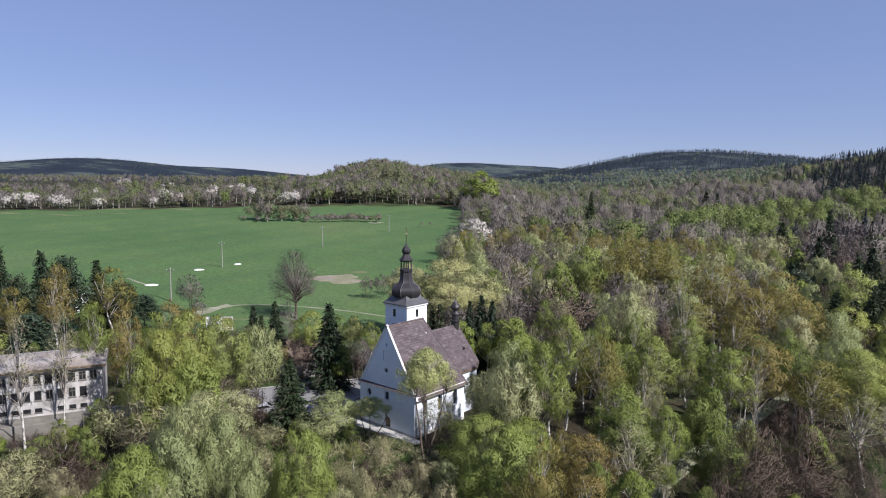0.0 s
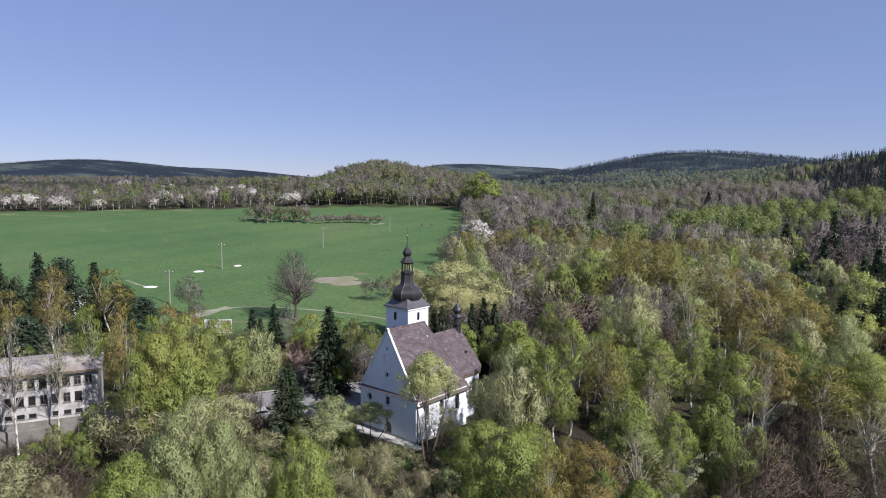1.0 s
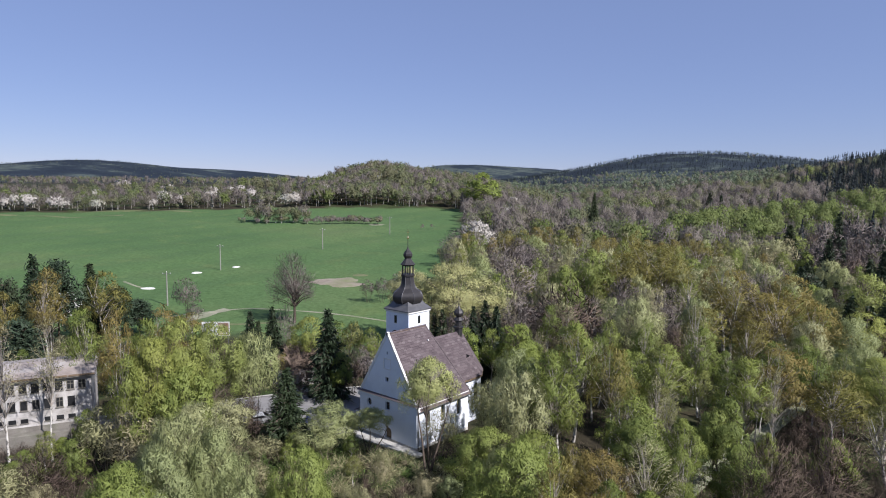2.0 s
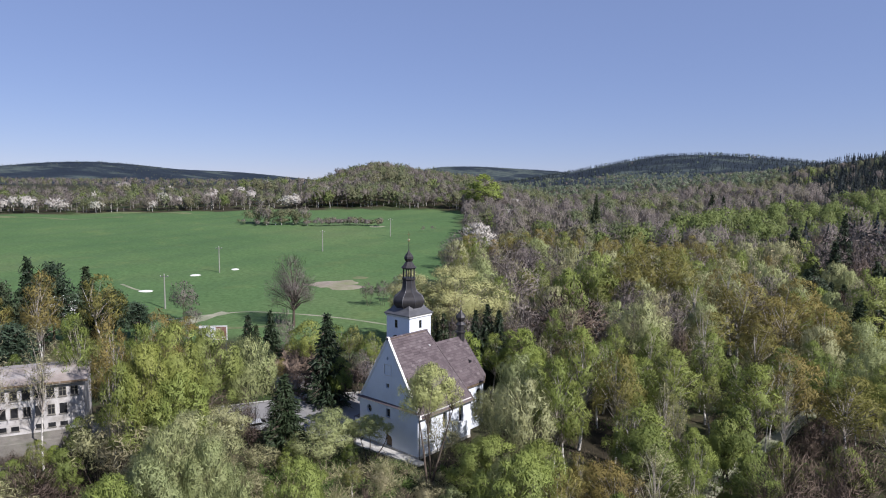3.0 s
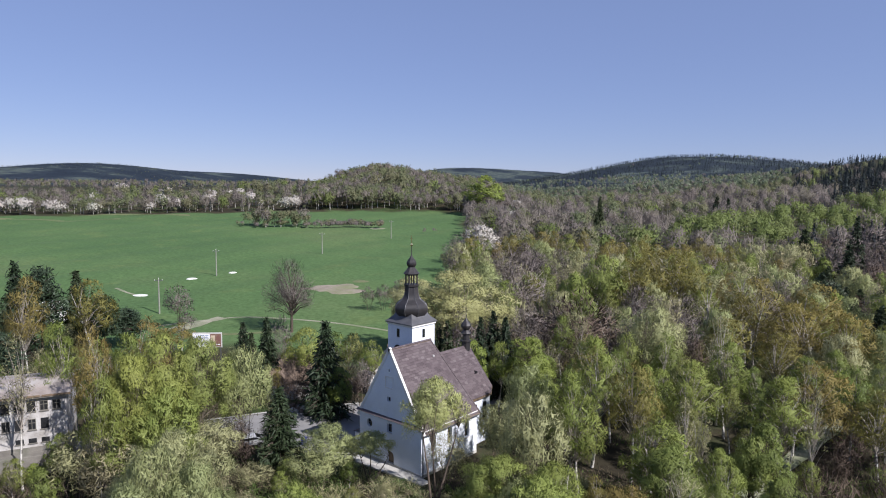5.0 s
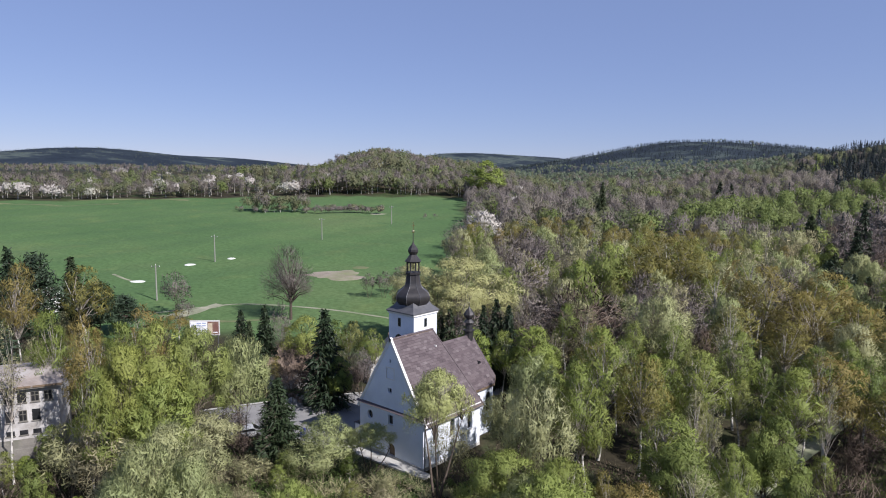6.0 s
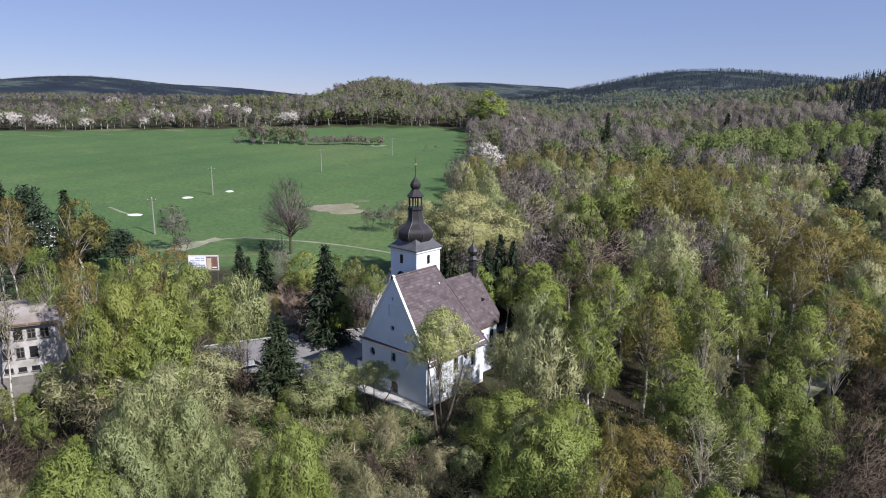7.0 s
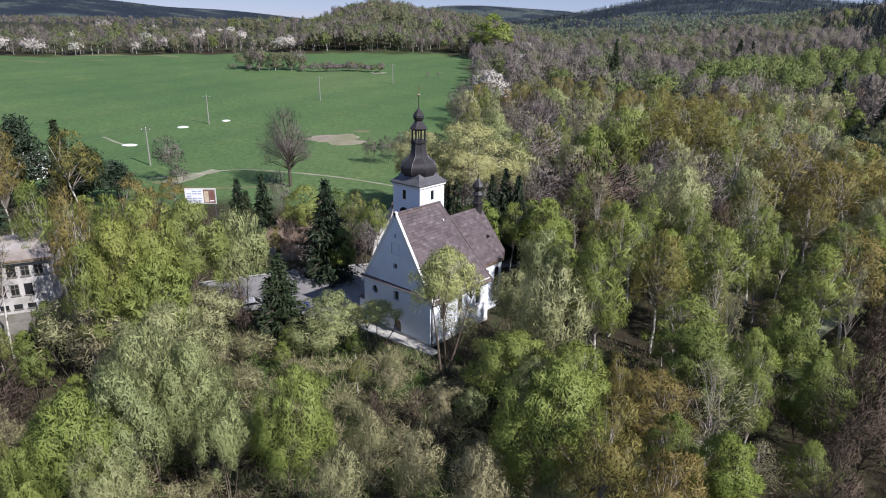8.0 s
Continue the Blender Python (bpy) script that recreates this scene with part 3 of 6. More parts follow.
    hip = part("roof_hip", bm, WOOD, ch)
    bm = bmesh.new()
    fall = corner[0].lerp(corner[1], 0.5) - tip
    tiles(bm, tip - Vector((reach, 0, 0)), Vector((1, 0, 0)), fall.normalized(), int(fall.length / 0.36), int(2 * reach / 0.58) + 1, 0.58, 0.36, seed=6, cut=lambda q: (reach - reach * min(1, q / fall.length), reach + reach * min(1, q / fall.length)))
    tagged(part("shingles", bm, SHINGLE, hip), "brown weathered shingles in lapped courses", kind="stuff")
    for c in corner:
        rows = [(tip.lerp(c, k / 26), tip.lerp(c, (k + 1.1) / 26)) for k in range(26)]
        bm = bmesh.new()
        for p, q in rows:
            bmesh.ops.create_cone(bm, cap_ends=True, segments=6, radius1=0.13, radius2=0.11, depth=(q - p).length, matrix=Matrix.Translation((p + q) / 2 + Vector((0, 0, 0.04))) @ (q - p).to_track_quat("Z", "Y").to_matrix().to_4x4())
        tagged(part("hip_tiles", bm, SHINGLE, hip), kind="stuff")
    bm = bmesh.new()
    for k in range(17):
        y = 0.15 + k * 0.43
        bmesh.ops.create_cone(bm, cap_ends=True, segments=8, radius1=0.13, radius2=0.15, depth=0.47, matrix=Matrix.Translation((CX, y + 0.2, RIDGE + 0.03)) @ Matrix.Rotation(radians(90), 4, "X"))
    tagged(part("ridge_tiles", bm, SHINGLE, ch), kind="stuff")
    # hatch in the roof
    bm = boxes((-0.1, -0.09, -0.05, 0.1, 0.09, 0.14))
    part("roof_hatch", bm, TRIM, ch).location = Vector((CX + 0.1, 6.6, RIDGE + 0.06)) + down * 2.2
    # choir with a three-sided end
    c0, c1, ch_e, ch_r = LONG, 15.2, 6.3, 12.1
    hw = 3.75
    ring = [(CX + hw, c0), (CX + hw, c1), (CX + hw * 0.5, c1 + 2.6), (CX - hw * 0.5, c1 + 2.6), (CX - hw, c1), (CX - hw, c0)]
    part("choir_wall", prism(ring, "z", -2.5, ch_e), PLASTER, ch)
    for y in (12.2, 14.2):
        part("window", prism(arch_outline(y, 0.4, 2.6, 5.2), "x", CX + hw - 0.2, CX + hw + 0.012), GLASS, ch)
    apex = Vector((CX, c1, ch_r))
    over = 0.4
    outer = [Vector((CX + (x - CX) * (1 + over / hw), y + (over if y > c1 else 0), ch_e - 0.45)) for x, y in ring]
    back = HIP + 0.7
    start = Vector((CX, back, ch_r))
    bm = bmesh.new()
    top = [bm.verts.new(p) for p in outer]
    s, a = bm.verts.new(start), bm.verts.new(apex)
    for f in ((top[0], top[1], a, s), (top[1], top[2], a), (top[2], top[3], a), (top[3], top[4], a), (top[4], top[5], s, a)):
        bm.faces.new(f)
    bmesh.ops.solidify(bm, geom=bm.faces[:], thickness=0.15)
    roof = part("choir_roof", bm, WOOD, ch)
    bm = bmesh.new()
    for side in (1, -1):
        o = Vector((CX, back, ch_r + 0.02))
        e = (outer[0] if side > 0 else outer[5]) - Vector((CX, c0, ch_r))
        tiles(bm, o, Vector((0, 1, 0)), e.normalized(), int(e.length / 0.36), 13, 0.58, 0.36, seed=9 + side, cut=lambda q, n=e.length: ((c0 - back) * min(1, q / n), c1 - back))
    for i in range(1, 4):
        p, q = outer[i], outer[i + 1]
        along = (q - p).normalized()
        foot = p.lerp(q, 0.5)
        d = foot - apex
        half = (q - p).length / 2
        full = d.length
        tiles(bm, apex - along * half, along, d.normalized(), int(full / 0.36), int(2 * half / 0.58) + 1, 0.58, 0.36, seed=20 + i,
              cut=lambda k, h=half, f=full: (h - h * min(1, (k + 0.3) / f), h + h * min(1, (k + 0.3) / f)))
    tagged(part("shingles", bm, SHINGLE, roof), kind="stuff")
    bm = bmesh.new()
    g = bmesh.ops.create_cone(bm, cap_ends=True, segments=3, radius1=0.5, radius2=0.05, depth=0.7)
    part("roof_vent", bm, DARK, roof, "small dark triangular roof vent").matrix_local = pose(CX + 2.35, 14.0, 8.85, 60, 0, 90)
    # roof turret
    tx, ty = CX, 14.7
    tur = part("turret", lathe([(0.6, 10.6), (0.6, 12.6), (0.78, 12.66), (0.78, 12.82), (0.5, 12.9), (0.46, 13.75), (0.74, 13.82), (0.52, 14.08), (0.36, 14.25), (0.66, 14.6), (0.74, 14.9), (0.6, 15.22), (0.26, 15.6), (0.07, 15.95), (0.05, 16.4), (0, 16.4)], 8, tx, ty), SLATE, ch, "small dark onion-topped roof turret")
    bm = bmesh.new()
    bmesh.ops.create_uvsphere(bm, u_segments=10, v_segments=6, radius=0.12, matrix=Matrix.Translation((tx, ty, 16.48)))
    part("gilt_ball", bm, GOLD, tur)
    part("rod", boxes((tx - 0.02, ty - 0.02, 16.5, tx + 0.02, ty + 0.02, 17.3)), SLATE, tur)
    # tower
    x0, x1, y0, y1, top_z = -10.95, -6.5, 5.15, 9.4, 16.1
    tow = part("tower_wall", boxes((x0, y0, -2.5, x1, y1, top_z)), PLASTER, ch)
    mx, my = (x0 + x1) / 2, (y0 + y1) / 2
    part("tower_window", boxes((-9.3, y0 - 0.015, 14.3, -8.8, y0 + 0.1, 15.4)), GLASS, tow)
    part("tower_window", boxes((x1 - 0.1, my - 0.25, 14.3, x1 + 0.015, my + 0.25, 15.4)), GLASS, tow)
    for r in ((-9.38, y0 - 0.04, 14.2, -8.72, y0, 14.3), (x1, my - 0.33, 14.2, x1 + 0.04, my + 0.33, 14.3)):
        part("window_sill", boxes(r), TRIM, tow)
    clock = part("clock_face", lathe([(0.0, 0), (0.74, 0), (0.74, 0.05), (0.0, 0.05)], 28), PLASTER, tow, "round clock face with dark numerals")
    clock.matrix_local = pose(-9.05, y0, 12.55, 90)
    ring_bm = lathe([(0.65, 0.05), (0.74, 0.05), (0.74, 0.085), (0.65, 0.085), (0.65, 0.05)], 28)
    part("numeral_ring", ring_bm, DARK, clock)
    for k in range(12):
        bm = boxes((-0.035, 0.36, 0.05, 0.035, 0.54, 0.08))
        part("numeral_bar", bm, DARK, clock).matrix_local = pose(0, 0, 0, 0, 0, 30 * k)
    for a, q in ((70, 0.45), (-30, 0.3)):
        part("pointer", boxes((-0.03, -0.08, 0.09, 0.03, q, 0.11)), DARK, clock).matrix_local = pose(0, 0, 0, 0, 0, a)
    part("tower_cornice", boxes((x0 - 0.16, y0 - 0.16, top_z - 0.28, x1 + 0.16, y1 + 0.16, top_z), bevel=0.06), TRIM, tow)
    w = 2.45 * math.sqrt(2)
    part("tower_skirt", lathe([(w, top_z), (w, top_z + 0.12), (1.75 * math.sqrt(2), top_z + 0.75), (1.35 * math.sqrt(2), top_z + 1.45)], 4, mx, my, math.pi / 4), SKIRT, tow, "grey sheet-metal skirt roof")
    zs = [(1.72, 16.75), (1.85, 17.05), (2.05, 17.25), (2.24, 17.6), (2.28, 17.95), (2.2, 18.25), (1.95, 18.6), (1.55, 18.9), (1.22, 19.2), (1.02, 19.6), (0.92, 20.1), (0.86, 20.75), (1.02, 20.85), (1.02, 21.1), (0.2, 21.1)]
    def rounded(rows, steps=4):
        """The outline run through its points as a smooth curve."""
        out = []
        for i in range(len(rows) - 1):
            p0, p1, p2, p3 = (Vector(rows[max(0, min(len(rows) - 1, i + k))]) for k in (-1, 0, 1, 2))
            for s in range(steps):
                t = s / steps
                q = 0.5 * ((2 * p1) + (p2 - p0) * t + (2 * p0 - 5 * p1 + 4 * p2 - p3) * t * t + (3 * p1 - p0 - 3 * p2 + p3) * t ** 3)
                out.append((max(q.x, 0.02), q.y))
        return out + [rows[-1]]
    zs = rounded(zs[:12]) + zs[12:]
    dome = part("onion_dome", lathe(zs, 8, mx, my, math.pi / 8), SLATE, tow, "dark octagonal onion dome")
    for k in range(8):
        bm = bmesh.new()
        pts = [Vector((mx + (r + 0.015) * math.cos(math.pi / 8 + k * math.pi / 4), my + (r + 0.015) * math.sin(math.pi / 8 + k * math.pi / 4), z)) for r, z in zs[:45]]
        s = Vector((-math.sin(math.pi / 8 + k * math.pi / 4), math.cos(math.pi / 8 + k * math.pi / 4), 0)) * 0.03
        o = Vector((math.cos(math.pi / 8 + k * math.pi / 4), math.sin(math.pi / 8 + k * math.pi / 4), 0)) * 0.04
        rows = [[bm.verts.new(p - s), bm.verts.new(p + o), bm.verts.new(p + s)] for p in pts]
        for a, b in zip(rows, rows[1:]):
            bm.faces.new((a[0], a[1], b[1], b[0]))
            bm.faces.new((a[1], a[2], b[2], b[1]))
        part("seam", bm, SKIRT, dome)
    lan = part("lantern", lathe([(0.07, 21.1), (0.07, 22.5)], 8, mx, my, math.pi / 8), DARK, tow, "open lantern with eight dark posts")
    for k in range(8):
        a = math.pi / 8 + k * math.pi / 4
        part("post", lathe([(0.12, 21.1), (0.1, 21.3), (0.1, 22.25), (0.15, 22.45)], 6, mx + 0.8 * math.cos(a), my + 0.8 * math.sin(a)), SLATE, lan)
    cap = part("lantern_roof", lathe([(0.9, 22.3), (0.95, 22.42), (1.14, 22.5), (0.85, 22.8), (0.6, 23.15), (0.46, 23.35), (0.58, 23.5), (0.7, 23.75), (0.68, 24.0), (0.5, 24.3), (0.24, 24.6), (0.1, 24.85), (0.05, 25.1), (0.045, 26.2), (0, 26.2)], 8, mx, my, math.pi / 8), SLATE, tow, "small dark onion cap above the lantern")
    bm = bmesh.new()
    bmesh.ops.create_uvsphere(bm, u_segments=12, v_segments=8, radius=0.19, matrix=Matrix.Translation((mx, my, 26.3)))
    part("gilt_ball", bm, GOLD, cap)
    part("cross", boxes((mx - 0.03, my - 0.03, 26.45, mx + 0.03, my + 0.03, 27.5), (mx - 0.27, my - 0.025, 27.05, mx - 0.03, my + 0.025, 27.12), (mx + 0.03, my - 0.025, 27.05, mx + 0.27, my + 0.025, 27.12)), GOLD, cap)
    # porch block at the far corner of the front, downpipe
    part("porch_block", boxes((-12.1, 0.3, -2.5, CX - HALF, 2.2, 2.2), bevel=0.03), PLASTER, ch)
    part("porch_roof", prism([(-12.25, 2.18), (CX - HALF, 2.9), (CX - HALF, 3.0), (-12.25, 2.3)], "y", 0.2, 2.3), SHINGLE, ch)
    bm = bmesh.new()
    bmesh.ops.create_cone(bm, cap_ends=True, segments=8, radius1=0.06, radius2=0.06, depth=5.6, matrix=Matrix.Translation((0.12, 0.18, 2.4)))
    part("downpipe", bm, SKIRT, ch, "grey metal downpipe")
    bm = bmesh.new()
    bmesh.ops.create_cone(bm, cap_ends=True, segments=8, radius1=0.08, radius2=0.08, depth=LONG, matrix=Matrix.Translation((0.45, LONG / 2, 4.85)) @ Matrix.Rotation(radians(90), 4, "X"))
    part("gutter", bm, SKIRT, ch)


church()


# ---- the derelict building ----
def derelict():
    b = thing("derelict_building", "two-storey derelict building with blotched white walls and broken windows", "building", at=(-33.4, -26.4, 1.6), turn=math.atan2(-0.91, -0.41))
    L, D, H = 27.0, 9.6, 7.3   # local x runs along the front, the front faces -y after the turn below
    bm = prism([(0, -0.0), (D, 0.0), (D, H), (0, H)], "x", 0, L)
    wall = part("wall", bm, OLD_PLASTER, b)
    rng = random.Random(4)
    wins = []
    for i in range(20):
        x = 0.6 + i * 1.3
        wins.append((x, 5.6, 0.86, 1.2))
        if i:
            wins.append((x, 3.4, 0.82, 1.3))
        if i and i % 5 != 4:
            wins.append((x, 1.8, 0.82, 0.55))
    for x, z, w, h in wins:
        # near-black slab for the opening, indoor shade in its colour, behind a proud surround
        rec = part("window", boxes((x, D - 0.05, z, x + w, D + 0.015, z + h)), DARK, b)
        if rng.random() < 0.75 and h > 1:
            rows = [(x, D + 0.015, z, x + 0.07, D + 0.05, z + h), (x + w - 0.07, D + 0.015, z, x + w, D + 0.05, z + h), (x + 0.07, D + 0.015, z + h - 0.07, x + w - 0.07, D + 0.05, z + h), (x + 0.07, D + 0.015, z, x + w - 0.07, D + 0.05, z + 0.07)]
            if rng.random() < 0.6:
                rows.append((x + w / 2 - 0.03, D + 0.018, z + 0.07, x + w / 2 + 0.03, D + 0.05, z + h - 0.07))
            if rng.random() < 0.6:
                rows.append((x + 0.07, D + 0.016, z + h * 0.6, x + w - 0.07, D + 0.045, z + h * 0.6 + 0.06))
            part("window_frame", boxes(*rows), OLD_CONCRETE, rec)
        part("window_sill", boxes((x - 0.08, D, z - 0.1, x + w + 0.08, D + 0.12, z)), OLD_CONCRETE, rec)
    part("eaves", boxes((-0.5, D, H - 0.05, L + 0.5, D + 0.55, H + 0.16), (-0.5, -0.5, H - 0.05, L + 0.5, 0, H + 0.16)), OLD_CONCRETE, b, "grey concrete eaves slab")
    bm = prism([(D + 0.6, H + 0.16), (D + 0.6, H + 0.3), (D / 2, H + 1.15), (-0.6, H + 0.3), (-0.6, H + 0.16)], "x", -0.55, L + 0.5)
    roof = part("roof", bm, OLD_ROOF, b, "low roof of stained and peeling felt")
    for k in range(9):
        y = D + 0.62
        part("felt_strip", boxes((-0.5 + k * 3.1, y - 0.02, H + 0.12, -0.5 + k * 3.1 + 2.9, y + 0.03, H + 0.34)), WOOD, roof)
    part("chimney", boxes((14.0, D / 2 - 0.9, H + 0.8, 14.7, D / 2 - 0.2, H + 1.8), bevel=0.03), BRICKS, roof)
    part("plinth", boxes((-0.06, -0.06, -2.5, L + 0.06, D + 0.08, 1.3)), OLD_CONCRETE, b)
    part("ramp", boxes((2.5, D + 0.1, -2.5, L, D + 1.6, 0.75), bevel=0.05), OLD_CONCRETE, b, "cracked concrete terrace")
    # in this local frame the front must look towards the flight: mirror by shifting it in front of the axis
    for o in b.children:
        o.location.y -= D
    return b


derelict()


# ---- houses beyond the road ----
def house(u, v, turn, L, D, H, rise, label, roof_mat, wall_mat, ruined=False):
    z = ground_z(u, v)
    h = thing("house", label, "house", at=(*xy(u, v), z), turn=turn)
    part("wall", prism([(-D / 2, -1.5), (D / 2, -1.5), (D / 2, H), (0, H + rise), (-D / 2, H)], "x", -L / 2, L / 2), wall_mat, h)
    for s in (1, -1):
        d = Vector((0, s * (D / 2 + 0.4), -rise * (D / 2 + 0.4) / (D / 2)))
        bm = bmesh.new()
        e = Vector((L / 2 + 0.35, 0, 0))
        top, t = Vector((0, 0, H + rise + 0.05)), Vector((0, 0, 0.16))
        cut_k = 0.55 if ruined and s > 0 else 1
        vs = [bm.verts.new(p) for p in (top - e, top + e * cut_k, top + d + e, top + d - e, top - e + t, top + e * cut_k + t, top + d + e + t, top + d - e + t)]
        for f in ((0, 1, 2, 3), (7, 6, 5, 4), (0, 4, 5, 1), (1, 5, 6, 2), (2, 6, 7, 3), (3, 7, 4, 0)):
            bm.faces.new([vs[i] for i in f])
        part("roof_slope", bm, roof_mat, h)
    for x in (-L / 4, L / 4):
        w = part("window", boxes((x - 0.45, -D / 2 - 0.015, 0.9, x + 0.45, -D / 2 + 0.05, 2.1)), DARK, h)
        part("window_frame", boxes((x - 0.55, -D / 2 - 0.05, 2.1, x + 0.55, -D / 2, 2.2), (x - 0.55, -D / 2 - 0.05, 0.8, x + 0.55, -D / 2, 0.9)), TRIM, w)
    part("window", boxes((-L / 2 - 0.015, -0.4, 1.0, -L / 2 + 0.05, 0.4, 2.1)), DARK, h)
    part("chimney", boxes((L / 5, -0.35, H + rise - 0.4, L / 5 + 0.6, 0.3, H + rise + 0.9), bevel=0.02), BRICKS, h)
    return h


house(-25.5, 113, 0.75, 8.5, 6.0, 3.2, 2.6, "half-ruined cottage with pale walls and a fallen brown roof", BRICKS, OLD_PLASTER, True)
house(-10.6, 117, 2.3, 8.0, 6.0, 3.0, 3.2, "small pale cottage with a steep gable behind the church", OLD_ROOF, TRIM)
house(-92, 152, 0.4, 9.0, 6.5, 3.2, 2.4, "pale low house half hidden by pines", TRIM, TRIM)


def rubble():
    rng = random.Random(8)
    for k in range(26):
        u, v = rng.gauss(-24, 1.6), rng.gauss(106.5, 1.3)
        bm = bmesh.new()
        r = rng.uniform(0.25, 0.6)
        bmesh.ops.create_icosphere(bm, subdivisions=1, radius=r)
        for w in bm.verts:
            w.co *= rng.uniform(0.7, 1.2)
        o = tagged(part("rubble_stone", bm, BRICKS if k % 3 else CONCRETE, None), "rough lump of brick rubble on the ground", "rubble", "rubble by the cottage")
        o.location = (*xy(u, v), ground_z(u, v) + r * 0.35)


rubble()


# ---- billboard, poles, bin, car ----
def billboard():
    u, v = -44.5, 125.0
    z = ground_z(u, v)
    base_z = 4.5
    b = thing("billboard", "roadside billboard with a white and a red advertising panel on posts", "billboard", at=(*xy(u, v), z), turn=TURN + 0.08)
    lift = base_z - z
    W, H = 5.1, 2.6
    for x in (-2.3, 0, 2.3):
        part("post", boxes((x - 0.08, 0.06, -0.5, x + 0.08, 0.2, lift + H), bevel=0.02), SKIRT, b)
    part("board", boxes((-W / 2, -0.02, lift, W / 2, 0.06, lift + H)), TRIM, b)
    white = surface("white_sheet", [(0.3, (0.74, 0.75, 0.77)), (0.7, (0.8, 0.8, 0.82))], 0.8, 6)
    red = surface("red_sheet", [(0.3, (0.15, 0.07, 0.055)), (0.5, (0.19, 0.10, 0.08)), (0.7, (0.22, 0.17, 0.12))], 0.9, 6)
    blue = surface("blue_print", [(0.3, (0.30, 0.35, 0.52)), (0.7, (0.40, 0.45, 0.58))], 2, 9)
    left = part("poster", boxes((-W / 2 + 0.1, -0.035, lift + 0.12, 0.4, -0.02, lift + H - 0.12)), white, b, "white poster with bluish lines of print")
    for k in range(5):
        zz = lift + 0.4 + k * 0.42
        for x0, x1 in ((-2.3, -1.55), (-1.4, -0.6), (-0.45, 0.2)):
            if (k * 7 + int(x0 * 10)) % 5:
                part("print_bar", boxes((x0, -0.045, zz, x1, -0.035, zz + 0.2)), blue, left)
    right = part("poster", boxes((0.5, -0.035, lift + 0.12, W / 2 - 0.1, -0.02, lift + H - 0.12)), red, b, "faded red and ochre poster")
    part("print_bar", boxes((0.6, -0.045, lift + 0.25, 1.35, -0.035, lift + 2.2)), surface("ochre_print", [(0.3, (0.45, 0.36, 0.24)), (0.7, (0.6, 0.52, 0.4))], 1.4, 8), right)
    part("print_bar", boxes((1.5, -0.045, lift + 0.4, 2.25, -0.035, lift + 0.6)), white, right)
    part("top_rail", boxes((-W / 2 - 0.06, -0.06, lift + H, W / 2 + 0.06, 0.1, lift + H + 0.1)), TRIM, b)
    part("side_rail", boxes((-W / 2 - 0.06, -0.06, lift - 0.06, -W / 2, 0.1, lift + H)), TRIM, b)
    part("side_rail", boxes((W / 2, -0.06, lift - 0.06, W / 2 + 0.06, 0.1, lift + H)), TRIM, b)


billboard()


def pole(u, v, h, label):
    z = ground_z(u, v)
    p = thing("utility_pole", label, "utility pole", "poles across the meadow", (*xy(u, v), z), TURN + 0.1)
    part("shaft", lathe([(0.2, -0.5), (0.19, 1), (0.13, h), (0, h)], 8), POLE, p)
    part("crossarm", boxes((-1.0, -0.06, h - 0.55, 1.0, 0.06, h - 0.42), bevel=0.01), SKIRT, p)
    for x in (-0.9, 0, 0.9):
        part("insulator", lathe([(0.05, 0), (0.08, 0.08), (0.05, 0.22), (0, 0.22)], 6, x, 0, 0), TRIM, p).location = (0, 0, h - 0.42 if x else h - 0.02)


pole(-70.4, 163, 8.6, "pale utility pole with a crossarm in the meadow")
pole(-74, 212, 8.4, "pale utility pole with a crossarm in the meadow")
pole(-49, 258, 8.2, "distant utility pole in the meadow")
pole(-26, 305, 8.2, "distant utility pole in the meadow")


def bin_():
    b = thing("refuse_bin", "small blue plastic refuse bin on the asphalt", "bin", at=(-18.0, -3.4, -0.24), turn=0.6)
    blue = surface("blue_plastic", [(0.3, (0.025, 0.035, 0.16)), (0.7, (0.035, 0.05, 0.2))], 2, 20, rough=0.4)
    part("body", lathe([(0.30, 0.08), (0.42, 1.0), (0, 1.0)], 4, 0, 0, math.pi / 4), blue, b)
    part("lid", boxes((-0.36, -0.36, 1.0, 0.36, 0.38, 1.1), bevel=0.03), blue, b)
    for x in (-0.25, 0.25):
        part("wheel", lathe([(0, -0.05), (0.12, -0.05), (0.12, 0.05), (0, 0.05)], 10), DARK, b).matrix_local = pose(x, 0.28, 0.12, 0, 90, 0)


bin_()


